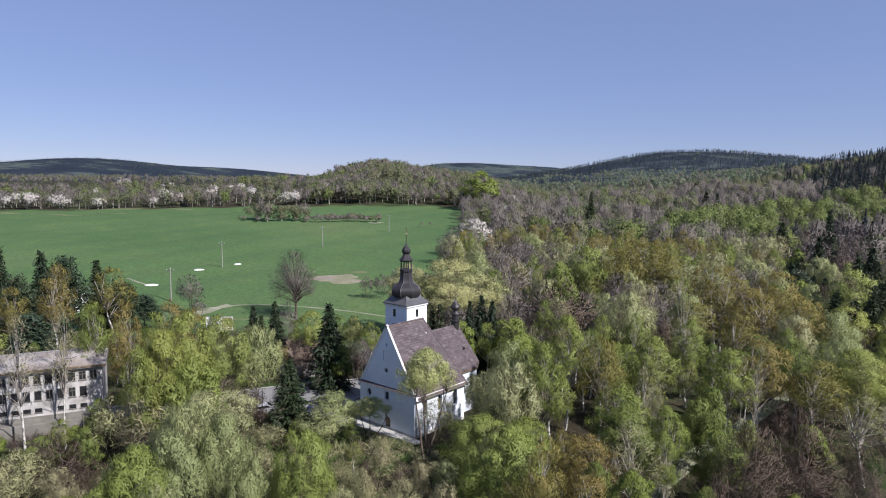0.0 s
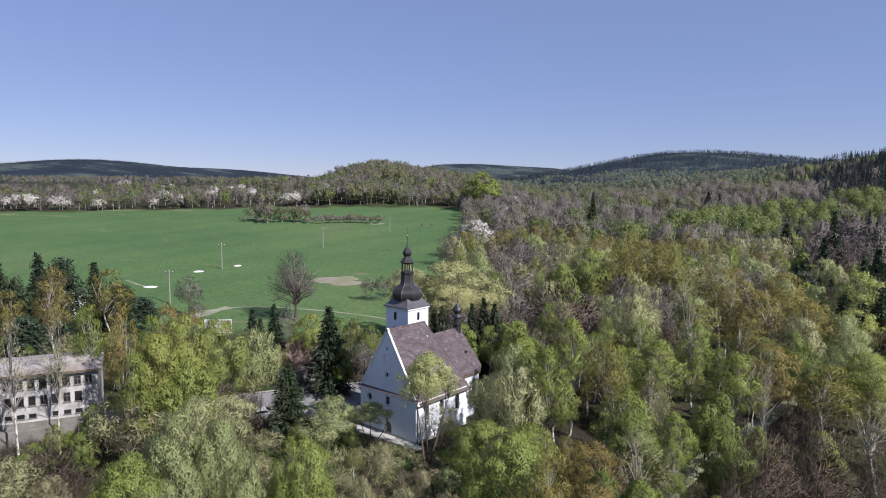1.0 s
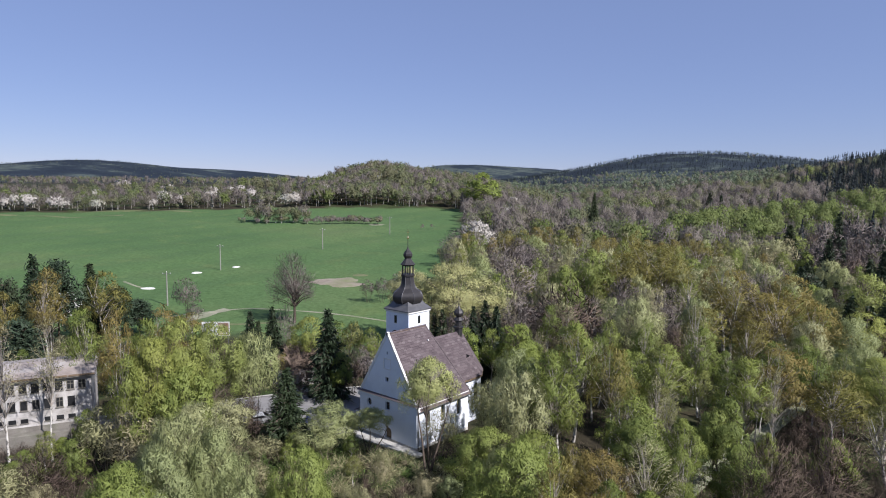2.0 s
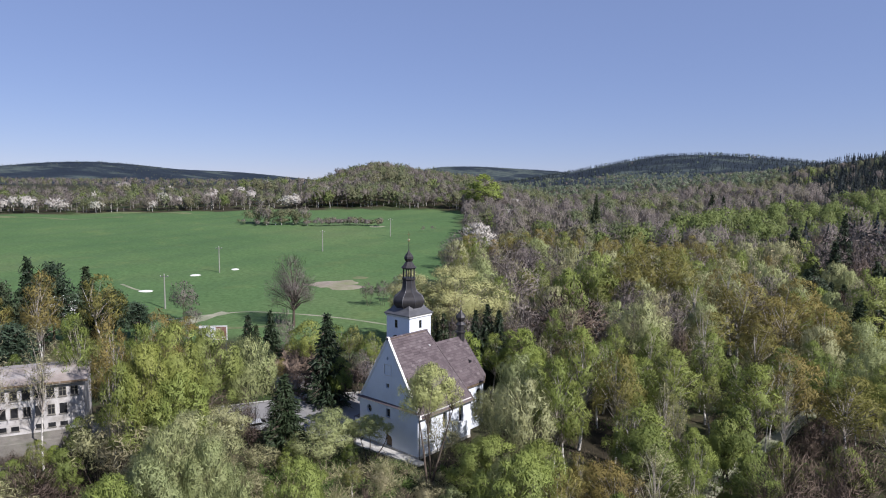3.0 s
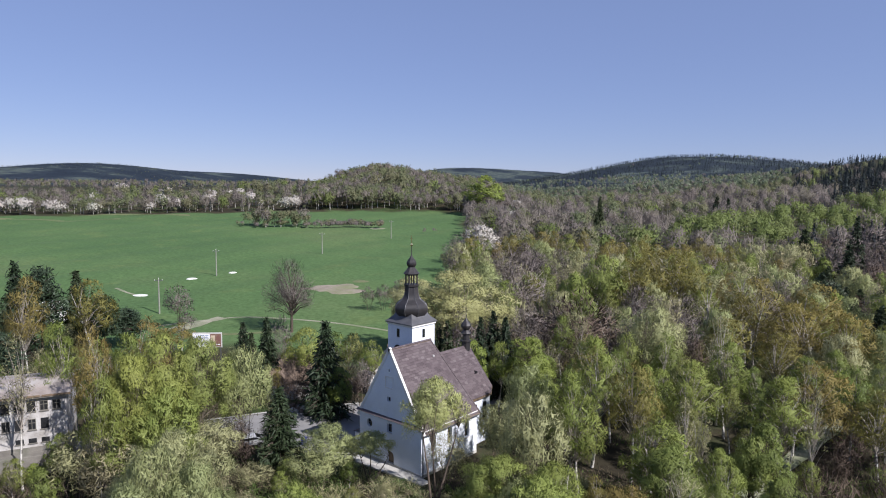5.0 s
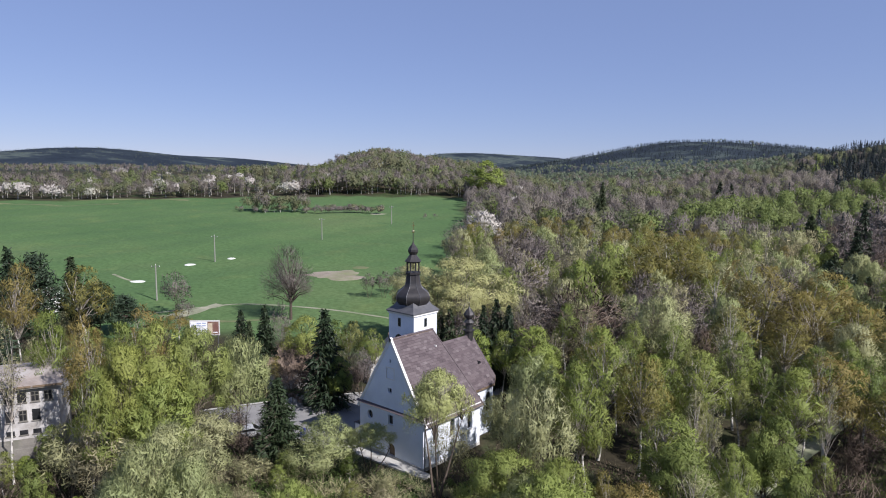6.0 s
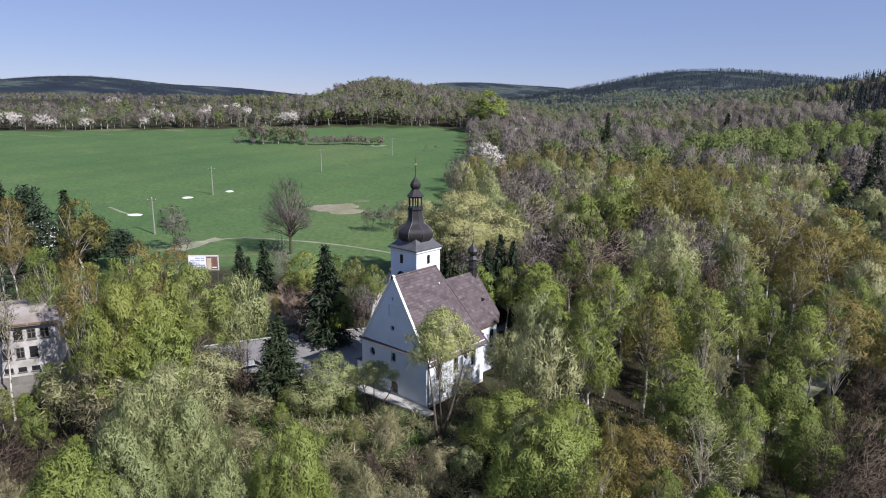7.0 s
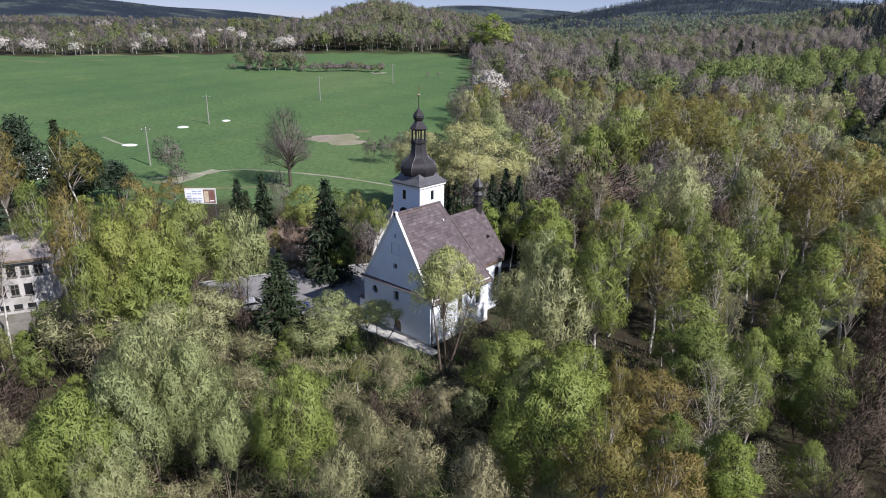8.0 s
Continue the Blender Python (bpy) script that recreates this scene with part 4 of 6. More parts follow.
def car():
    c = thing("car", "parked silver-white car half hidden behind the spruce", "car", at=(-23.2, -8.4, -0.22), turn=1.15)
    paint = surface("silver_paint", [(0.3, (0.55, 0.56, 0.57)), (0.7, (0.6, 0.61, 0.62))], 1, 30, rough=0.3, metal=0.3, bump=0.02, specular=0.6)
    prof = [(-2.0, 0.3), (-2.05, 0.75), (-1.9, 0.92), (-1.2, 1.0), (-0.6, 1.42), (0.8, 1.46), (1.6, 1.05), (2.0, 0.95), (2.08, 0.6), (2.0, 0.3)]
    body = prism(prof, "y", -0.82, 0.82)
    bmesh.ops.bevel(body, geom=body.edges[:], offset=0.07, segments=2, affect="EDGES")
    body = part("body", body, paint, c)
    for s in (1, -1):
        part("side_window", prism([(-1.0, 1.02), (-0.55, 1.34), (0.72, 1.38), (1.3, 1.05)], "y", s * 0.815, s * 0.828), GLASS, body)
    part("windscreen", prism([(-1.2, 1.02), (-0.62, 1.42), (-0.66, 1.44), (-1.24, 1.04)], "y", -0.68, 0.68), GLASS, body)
    part("rear_window", prism([(0.88, 1.44), (1.5, 1.12), (1.53, 1.15), (0.9, 1.47)], "y", -0.66, 0.66), GLASS, body)
    for x in (-1.3, 1.3):
        for s in (1, -1):
            w = part("wheel", lathe([(0.1, -0.1), (0.31, -0.1), (0.31, 0.1), (0.1, 0.1)], 16), DARK, c)
            w.matrix_local = pose(x, s * 0.76, 0.31, 90)
            part("rim", lathe([(0, -0.11), (0.2, -0.11), (0.2, 0.11), (0, 0.11)], 12), SKIRT, w)
    for s in (0.55, -0.55):
        part("headlight", boxes((-2.08, s - 0.18, 0.68, -2.0, s + 0.18, 0.8), bevel=0.02), TRIM, c)


car()


# ---- trees ----
def tube(out, pts, radii, sides, root=None):
    """Adds a tapered limb to out = [verts, quads], grown on to the corner root; gives its first corner."""
    base = len(out[0])
    for i, (p, r) in enumerate(zip(pts, radii)):
        d = (pts[min(i + 1, len(pts) - 1)] - pts[max(i - 1, 0)]).normalized()
        a = d.orthogonal().normalized()
        b = d.cross(a)
        for k in range(sides):
            t = 2 * math.pi * k / sides
            out[0].append(p + (a * math.cos(t) + b * math.sin(t)) * r)
    for i in range(len(pts) - 1):
        for k in range(sides):
            j = (k + 1) % sides
            q = [base + i * sides + k, base + i * sides + j, base + (i + 1) * sides + j, base + (i + 1) * sides + k]
            out[1].append(tuple(root if n == base and root is not None else n for n in q))
    return base


def bend(rng, p, d, length, steps, wander, lift):
    pts = [p.copy()]
    d = d.normalized()
    for _ in range(steps):
        d = (d + Vector((rng.gauss(0, wander), rng.gauss(0, wander), rng.gauss(0, wander) + lift))).normalized()
        p = p + d * (length / steps)
        pts.append(p.copy())
    return pts


def blades(rs, centres, lengths, widths, axis, facing=None, loose=0.6):
    """Triangles at centres: each a blade of that length along axis and that width, turned to face a way where one is given; arrays."""
    n = len(centres)
    axis = axis / (np.linalg.norm(axis, axis=1, keepdims=True) + 1e-9)
    other = rs.normal(size=(n, 3))
    if facing is not None:
        other = facing + other * loose
    side = np.cross(axis, other)
    side /= np.linalg.norm(side, axis=1, keepdims=True) + 1e-9
    if facing is not None:
        back = np.sum(np.cross(side, axis) * facing, axis=1) < 0
        side[back] *= -1
    a = centres - axis * lengths[:, None] * 0.5 - side * widths[:, None] * 0.5
    b = centres - axis * lengths[:, None] * 0.5 + side * widths[:, None] * 0.5
    c = centres + axis * lengths[:, None] * 0.5
    return np.stack([a, b, c], 1).reshape(-1, 3)


def rounded(me, normals):
    """Leaf normals that follow the crown, so that a mass of leaves takes the light as one rounded form."""
    normals = normals / (np.linalg.norm(normals, axis=1, keepdims=True) + 1e-9)
    me.polygons.foreach_set("use_smooth", np.ones(len(me.polygons), bool))
    me.attributes.new("custom_normal", "FLOAT_VECTOR", "POINT").data.foreach_set("vector", np.repeat(normals, 3, axis=0).astype(np.float32).ravel())


# kind: reference height, width, clear trunk share, puffs, taper to the top, leaves, leaf width, leaf length ratio, droop, puff size, twigs, bark
KINDS = {
    "willow": (9, 9.0, 0.24, 46, 0.10, 12500, 0.040, 7.0, 0.05, 0.135, 900, "bark"),
    "lime": (9, 8.0, 0.18, 44, 0.10, 13000, 0.046, 5.5, 0.08, 0.14, 350, "dark"),
    "maple": (12, 9.0, 0.26, 46, 0.12, 14000, 0.044, 5.2, 0.05, 0.135, 600, "bark"),
    "sallow": (15, 12.0, 0.22, 54, 0.10, 14000, 0.065, 4.2, 0.1, 0.13, 600, "bark"),
    "birch": (14, 7.0, 0.30, 44, 0.40, 10000, 0.034, 8.5, 0.6, 0.135, 1000, "birch"),
    "amber": (15, 8.0, 0.30, 44, 0.35, 10000, 0.035, 8.5, 0.55, 0.135, 1100, "birch"),
    "hazel": (10, 7.0, 0.14, 42, 0.22, 11500, 0.050, 5.0, 0.12, 0.14, 300, "dark"),
    "blossom": (9, 8.0, 0.14, 40, 0.10, 6000, 0.10, 2.2, 0.0, 0.14, 600, "dark"),
    "pollard": (13, 7.5, 0.55, 44, 0.0, 13000, 0.030, 8.0, 0.5, 0.15, 1200, "dark"),
    "bare": (13, 8.5, 0.18, 34, 0.20, 0, 0, 1, 0, 0.16, 4200, "bark"),
    "oldbare": (16, 12.5, 0.05, 52, 0.0, 0, 0, 1, 0, 0.15, 11000, "dark"),
    "greybare": (9, 8.0, 0.10, 36, 0.15, 4500, 0.034, 6.0, 0.05, 0.165, 3000, "bark"),
    "brown": (9, 8.0, 0.06, 32, 0.15, 0, 0, 1, 0, 0.17, 4200, "dark"),
    "birchbare": (16, 6.5, 0.30, 30, 0.40, 1000, 0.05, 4.0, 0.5, 0.15, 1500, "birch"),
    "apple": (5, 4.5, 0.2, 22, 0.1, 700, 0.09, 1.6, 0.1, 0.17, 2200, "dark"),
}
DENSE = {"birch": 0.16, "amber": 0.16, "birchbare": 0.05, "greybare": 0.35, "apple": 0.05, "pollard": 0.25, "willow": 0.26, "sallow": 0.35}  # share of broad inner sprays
LEAF_OF = {"oldbare": "oak", "birchbare": "greybare", "apple": "oak", "pollard": "pollard"}
LABEL = {
    "willow": ("willow_tree", "rounded willow with thin grey-green spring leaves", "tree"),
    "lime": ("leafy_tree", "bushy tree in fresh bright green leaf", "tree"),
    "maple": ("maple_tree", "maple covered in yellow-green spring flowers", "tree"),
    "sallow": ("sallow_tree", "broad pale yellow flowering tree behind the church", "tree"),
    "birch": ("birch_tree", "slender white-stemmed birch in olive green leaf", "tree"),
    "amber": ("young_birch_tree", "birch with amber-brown opening leaves", "tree"),
    "hazel": ("green_tree", "low tree in deep fresh green leaf", "tree"),
    "blossom": ("cherry_tree", "wild cherry tree white with blossom", "tree"),
    "bare": ("bare_tree", "leafless grey-brown tree with fine twigs", "tree"),
    "oldbare": ("old_oak", "large spreading leafless tree standing in the meadow", "tree"),
    "greybare": ("budding_tree", "pale grey-brown tree just coming into bud", "tree"),
    "brown": ("brown_shrub_tree", "low dark brown leafless tree", "tree"),
    "birchbare": ("bare_birch", "tall bare birch with a white trunk", "tree"),
    "pollard": ("weeping_willow", "weeping willow with a dark forked trunk beside the church", "tree"),
    "apple": ("apple_tree", "small dark leafless tree at the edge of the meadow", "tree"),
    "spruce": ("spruce_tree", "dark green pointed spruce", "tree"),
    "pine": ("pine_tree", "dark green pine with a rounded crown", "tree"),
}
BARKS = {"bark": BARK, "birch": BIRCH_BARK, "dark": DARK_BARK}


def broadleaf(kind, seed, few=1.0, big=1.0):
    """Trunk and crown meshes of a deciduous tree at its reference size; few and big thin out and enlarge the leaves."""
    H, W, clear, puffs, taper, leaves, size, ratio, droop, lobe, twigs, bark = KINDS[kind]
    rng, rs = random.Random(seed), np.random.RandomState(seed)
    wood = [[], []]
    single = kind in ("birch", "amber", "birchbare", "oldbare", "maple", "sallow")
    stems = 1 if single else rng.choice((2, 3, 3))
    r0 = (H * 0.0125 + 0.03) * (0.9 if bark == "birch" else 1.7 if kind in ("oldbare", "pollard") else 1.0)
    trunks, feet = [], []
    for s in range(stems):
        a = s * 6.283 / stems + rng.uniform(-0.5, 0.5)
        lean = Vector((rng.gauss(0, 0.06), rng.gauss(0, 0.06), 1)) if single else Vector((0.32 * math.cos(a), 0.32 * math.sin(a), 1))
        t = bend(rng, Vector((0.12 * (stems - 1) * math.cos(a), 0.12 * (stems - 1) * math.sin(a), -0.4)), lean, H * (0.9 if taper > 0.3 else 0.74), 9, 0.05, 0.05)
        trunks.append(t)
        sides = 7 if few == 1 else 5
        feet.append(tube(wood, t, [r0 * (1 - 0.93 * i / 9) / math.sqrt(stems) for i in range(10)], sides, feet[0] if feet else None))
    stem_faces = len(wood[1])
    # puffs over a domed outline, a few inside it
    zc, hz = H * (clear + (1 - clear) * 0.47), H * (1 - clear) * 0.53
    centre, radius, away = [], [], []
    for k in range(puffs):
        f = (k + 0.5) / puffs
        z = 1 - 1.42 * f ** 0.92 + rng.uniform(-0.06, 0.06)
        z = max(-0.6, min(0.97, z))
        a = k * 2.399 + rng.uniform(-0.35, 0.35)
        q = math.sqrt(max(0.0, 1 - z * z))
        reach = rng.uniform(0.52, 0.96) if k % 6 else rng.uniform(0.2, 0.45)
        narrow = (1 - taper * (z * 0.5 + 0.5)) * (1 - 0.3 * max(0.0, -z))
        d = Vector((q * math.cos(a), q * math.sin(a), z))
        pr = W * lobe * rng.uniform(0.55, 1.35) * (0.75 + 0.25 * narrow)
        c = Vector((d.x * (W / 2 - pr * 0.5) * narrow * reach * 1.18, d.y * (W / 2 - pr * 0.5) * narrow * reach * 1.18, zc + d.z * (hz - pr * 0.45) * (reach * 1.15 if z < 0.8 else 1.0)))
        centre.append(c)
        radius.append(pr)
        away.append(d)
        # the limb that carries it
        t = min(trunks, key=lambda p: (p[5] - c).length)
        low = max(0.12, clear * 0.8)
        z0 = H * low + (c.z - H * low) * rng.uniform(0.25, 0.6)
        i = min(range(1, 9), key=lambda n: abs(t[n].z - z0))
        p = t[i]
        root = feet[next(n for n, q in enumerate(trunks) if q is t)] + i * sides
        mid = p.lerp(c, 0.55) + Vector((rng.gauss(0, 0.06), rng.gauss(0, 0.06), 0.05)) * W * 0.5
        limb = [p, p.lerp(mid, 0.5) + Vector((0, 0, 0.02 * H)), mid, mid.lerp(c, 0.6), c + d * pr * 0.5]
        rl = r0 * (0.42 - 0.2 * i / 9) / math.sqrt(stems) * 1.1
        if few == 1:
            first = tube(wood, limb, [rl, rl * 0.8, rl * 0.6, rl * 0.4, rl * 0.15], 3, root)
            for q2 in range(1):
                e = c + Vector((rng.gauss(0, 0.5), rng.gauss(0, 0.5), rng.gauss(0.2, 0.4))) * pr
                tube(wood, [limb[3], limb[3].lerp(e, 0.5) + Vector((0, 0, 0.05)), e], [rl * 0.3, rl * 0.2, rl * 0.07], 3, first + 9)
        elif few > 0.3 or k % 2:
            tube(wood, [limb[0], limb[2], limb[4]], [rl, rl * 0.6, rl * 0.15], 3, root)
    me = mesh_np("trunk", [tuple(v) for v in wood[0]], quads=np.array(wood[1]), smooth_faces=True)
    me.materials.append(BARKS[bark])
    if bark == "birch":
        me.materials.append(TWIG_BARK)
        me.polygons.foreach_set("material_index", (np.arange(len(wood[1])) >= stem_faces).astype(np.int32))
    C, R, A = np.array([tuple(c) for c in centre]), np.array(radius), np.array([tuple(a) for a in away])
    verts, soft = [], []
    nl = int(leaves * few)
    if nl:
        # some puffs are thinner than others
        weight = R ** 2 * rs.uniform(0.45, 1.3, len(R))
        pick = rs.choice(len(R), nl, p=weight / weight.sum())
        d = rs.normal(size=(nl, 3)) + A[pick] * 0.55 + np.array([0, 0, 0.3])
        d /= np.linalg.norm(d, axis=1, keepdims=True)
        reach = 0.62 + 0.42 * rs.rand(nl) ** 0.6
        ruffle = 1 + 0.16 * np.sin(d[:, 0] * 7 + pick) * np.sin(d[:, 1] * 6 + pick * 1.7)
        c = C[pick] + d * (R[pick] * reach * ruffle)[:, None] * np.array([1, 1, 0.85])
        c[:, 2] -= droop * rs.rand(nl) ** 1.6 * R[pick] * 1.5
        ax = np.cross(d, rs.normal(size=(nl, 3)))
        ax /= np.linalg.norm(ax, axis=1, keepdims=True) + 1e-9
        ax = ax * 0.6 + (A[pick] * 0.5 + np.array([0, 0, 0.45])) * (1 - droop) + np.array([0, 0, -1.5 * droop])
        wdt = size * big ** (1 - 0.35 * droop) * rs.uniform(0.6, 1.35, nl)
        verts.append(blades(rs, c, wdt * ratio * big ** (0.5 * droop), wdt, ax, d, 0.28 if big < 1.5 else 0.2))
        soft.append(d * 0.6 + A[pick] * 0.6 + rs.normal(size=(nl, 3)) * 0.12)
        # broader sprays deeper in the puffs, which close the crown
        ni = int(nl * DENSE.get(kind, 0.3))
        pick = rs.choice(len(R), ni, p=weight / weight.sum())
        d = rs.normal(size=(ni, 3)) + A[pick] * 0.55 + np.array([0, 0, 0.3])
        d /= np.linalg.norm(d, axis=1, keepdims=True)
        c = C[pick] + d * (R[pick] * rs.uniform(0.4, 0.8, ni))[:, None]
        ax = np.cross(d, rs.normal(size=(ni, 3))) * (1 - 0.7 * droop) + np.array([0, 0, -0.9 * droop])
        wdt = 0.085 * big ** 0.8 * rs.uniform(0.8, 1.7, ni)
        verts.append(blades(rs, c, wdt * 4.5, wdt, ax, d, 0.3))
        soft.append(d * 0.6 + A[pick] * 0.6 + rs.normal(size=(ni, 3)) * 0.1)
    nt = int(twigs * (0.2 + 0.8 * few))
    if nt:
        pick = rs.choice(len(R), nt, p=R ** 2 / np.sum(R ** 2))
        d = rs.normal(size=(nt, 3)) * 0.55 + A[pick] * 0.7 + np.array([0, 0, 0.45 - droop])
        d /= np.linalg.norm(d, axis=1, keepdims=True)
        ln = rs.uniform(0.4, 1.0, nt) * W * 0.13
        o = rs.normal(size=(nt, 3))
        o /= np.linalg.norm(o, axis=1, keepdims=True)
        c = C[pick] + o * (R[pick] * 0.95 * rs.rand(nt) ** 0.45)[:, None]
        wd = rs.uniform(0.018, 0.042, nt) * big ** (0.4 if kind in ("oldbare", "apple") else 1.0 if leaves < 1400 else 0.7) * (1.35 if leaves < 1400 else 0.8)
        verts.append(blades(rs, c, ln, wd, d, A[pick]))
        soft.append(A[pick] + o * 0.7 + rs.normal(size=(nt, 3)) * 0.35)
    verts = np.concatenate(verts)
    cr = mesh_np("crown", verts, np.arange(len(verts)).reshape(-1, 3))
    rounded(cr, np.concatenate(soft))
    cr.materials.append(LEAF[LEAF_OF.get(kind, kind)])
    return me, cr, H, W


def conifer(kind, seed, few=1.0, big=1.0):
    """Spruce: drooping tiers to a point. Pine: rounded tufts on a bare stem."""
    rng, rs = random.Random(seed), np.random.RandomState(seed)
    H, W = (14, 6.0) if kind == "spruce" else (13, 7.5)
    wood = [[], []]
    trunk = bend(rng, Vector((0, 0, -0.4)), Vector((rng.gauss(0, 0.02), rng.gauss(0, 0.02), 1)), H * 0.985, 8, 0.012, 0.05)
    foot = tube(wood, trunk, [0.19 * (1 - 0.95 * i / 8) for i in range(9)], 7)
    cs, ax, ln, wd = [], [], [], []
    tiers = 26 if kind == "spruce" else 15
    for k in range(tiers):
        f = (0.07 if kind == "spruce" else 0.32) + (0.92 if kind == "spruce" else 0.66) * k / (tiers - 1)
        z = f * H
        if kind == "spruce":
            reach = W / 2 * 1.3 * (1 - f) ** 0.8 * rng.uniform(0.82, 1.12) + 0.12
            number = 8 if f < 0.75 else 6
        else:
            g = (f - 0.32) / 0.66
            reach = W / 2 * (0.55 + 0.5 * math.sin(math.pi * min(1, g * 0.75 + 0.2))) * (1 - 0.55 * g ** 3) * rng.uniform(0.75, 1.1)
            number = 6
        for b in range(number):
            a = k * 1.7 + b * 2 * math.pi / number + rng.uniform(-0.3, 0.3)
            q = reach * rng.uniform(0.7, 1.15)
            out = np.array([math.cos(a), math.sin(a), 0.0])
            fall = -0.28 if kind == "spruce" else 0.25
            end = np.array([0, 0, z]) + out * q + np.array([0, 0, fall * q])
            tube(wood, [Vector((0, 0, z)), Vector(end)], [0.045 * (1.2 - f), 0.012], 3, foot + 7 * min(8, round(8 * (z + 0.4) / (H * 0.985))) + b % 7)
            n = int((9 + 34 * q / 3) * (few ** 0.6) * (1.0 if kind == "spruce" else 1.4))
            t = rs.uniform(0.18, 1.05, n)
            c = np.array([0, 0, z]) + out * q * t[:, None] + np.stack([np.zeros(n), np.zeros(n), fall * q * t ** 1.2], 1)
            if kind == "spruce":
                spread = 0.16 * q * (1.2 - t) + 0.13
                c += rs.normal(size=(n, 3)) * spread[:, None] * np.array([1, 1, 0.45])
                ax.append(out * 0.9 + rs.normal(size=(n, 3)) * 0.5 + np.array([0, 0, -0.45]))
            else:
                c = np.array([0, 0, z]) + out * q * (0.45 + 0.6 * t[:, None]) + np.array([0, 0, fall * q]) + rs.normal(size=(n, 3)) * 0.42
                ax.append(rs.normal(size=(n, 3)) + np.array([0, 0, 0.3]) + out * 0.4)
            cs.append(c)
            ln.append(rs.uniform(0.35, 0.75, n) * big)
            wd.append(rs.uniform(0.10, 0.22, n) * big)
    n = 30
    cs.append(np.stack([rs.normal(size=n) * 0.06, rs.normal(size=n) * 0.06, H * (0.93 + 0.07 * rs.rand(n))], 1))
    ax.append(rs.normal(size=(n, 3)) * 0.4 + np.array([0, 0, 1.0]))
    ln.append(np.full(n, 0.4))
    wd.append(np.full(n, 0.08))
    v = blades(rs, np.concatenate(cs), np.concatenate(ln), np.concatenate(wd), np.concatenate(ax))
    me = mesh_np("trunk", [tuple(p) for p in wood[0]], quads=np.array(wood[1]), smooth_faces=True)
    me.materials.append(DARK_BARK)
    cr = mesh_np("crown", v, np.arange(len(v)).reshape(-1, 3))
    cr.materials.append(LEAF[kind])
    return me, cr, H, W


MODELS = {}


def model(kind, variant, near):
    key = kind, variant, near
    if key not in MODELS:
        make = conifer if kind in ("spruce", "pine") else broadleaf
        seed = sum(map(ord, kind)) * 7 + variant * 131
        MODELS[key] = make(kind, seed, *((1.0, 1.0), (0.36, 1.55), (0.19, 2.1), (0.12, 2.7))[near])
    return MODELS[key]


tree_rng = random.Random(77)
planted = []


def tree(kind, u, v, top, width, margin=True):
    """One tree on the land at (u, v), its top at that height above the datum."""
    z = ground_z(u, v)
    near = 0 if (v < 71 and top - z > 4.4) or kind in ("pollard", "sallow") or (kind == "maple" and v < 100) else 1 if v < 114 or kind in ("oldbare", "apple", "spruce", "pine") else 2 if v < 165 else 3
    trunk, crown, H, W = model(kind, tree_rng.randrange(3 if near < 2 else 2), near)
    sz = max(0.25, (top - z) / H)
    sw = max(0.55 * sz, min(1.6 * sz, width / W))
    name, label, cat = LABEL[kind]
    ob = thing(name, label, cat, "trees around the church" if v < 112 else "trees of the valley wood")
    ob.matrix_world = Matrix.LocRotScale((*xy(u, v), z), Euler((0, 0, tree_rng.uniform(0, 6.28))), (sw * tree_rng.uniform(0.9, 1.12), sw * tree_rng.uniform(0.85, 1.15), sz))
    for nm, me in (("trunk", trunk), ("crown", crown)):
        o = new(nm, me)
        o.parent = ob
    planted.append((u, v, width))
    return ob


def plant(kind, rows):
    for u, v, top, width in rows:
        tree(kind, u, v, top, width)


plant("spruce", [(-74.6, 136, 16.9, 7.2), (-81.4, 128, 19.4, 6.8), (-88.7, 126, 20.7, 6.7), (-18.6, 102.5, 14, 6.8), (-29.9, 112, 12.6, 5), (-34.4, 114, 11.4, 4.6), (-31.8, 110, 10.5, 4.4), (-20.6, 84, 9.8, 5.7), (7, 113, 13.7, 4.5), (4.9, 112, 12.9, 4.5), (8.9, 112, 12.9, 4.5), (-0.5, 113, 12.1, 4), (-1.9, 114, 11.4, 3.5), (76.6, 330, 31.4, 6.4), (118.6, 195, 26.6, 6.9), (114.8, 215, 22, 8.6), (164.7, 400, 31.5, 9.2), (171.8, 400, 30.5, 7.8), (101.8, 150, 19.5, 8), (105.2, 160, 16.4, 7.1)])
plant("spruce", [(103.8, 175, 20.3, 7)])
plant("pine", [(-78.6, 116, 15.8, 7.2), (-78.1, 130, 17.6, 10.4), (-66.8, 131, 12.7, 7), (-64.6, 136, 9.3, 8.5), (-68.3, 104, 11.4, 8.3), (87.2, 125, 12.8, 6.7)])
plant("amber", [(-67.6, 110, 19.2, 7.8), (-65, 124, 17.2, 9.9), (-77, 112, 15, 7), (-42.6, 98, 15.2, 8.7), (-40.4, 80, 18, 6.4), (-50.5, 128, 8.4, 6.8), (20.9, 82, 13.6, 8), (46.2, 150, 21.1, 16), (40.4, 148, 19.3, 14.5), (50.2, 146, 20.9, 14.3), (54.2, 122, 18.6, 11.9), (63, 118, 18.1, 12.6), (55.4, 113, 15.6, 12), (61.2, 107, 14.7, 11.4), (45.8, 114, 12.8, 11.1), (43.1, 84, 13.2, 9.7), (48.5, 80, 11.3, 9.2), (14.7, 62, 8.5, 8.3), (8.7, 53, 11.6, 7.6), (11.8, 50, 9.9, 6.2)])
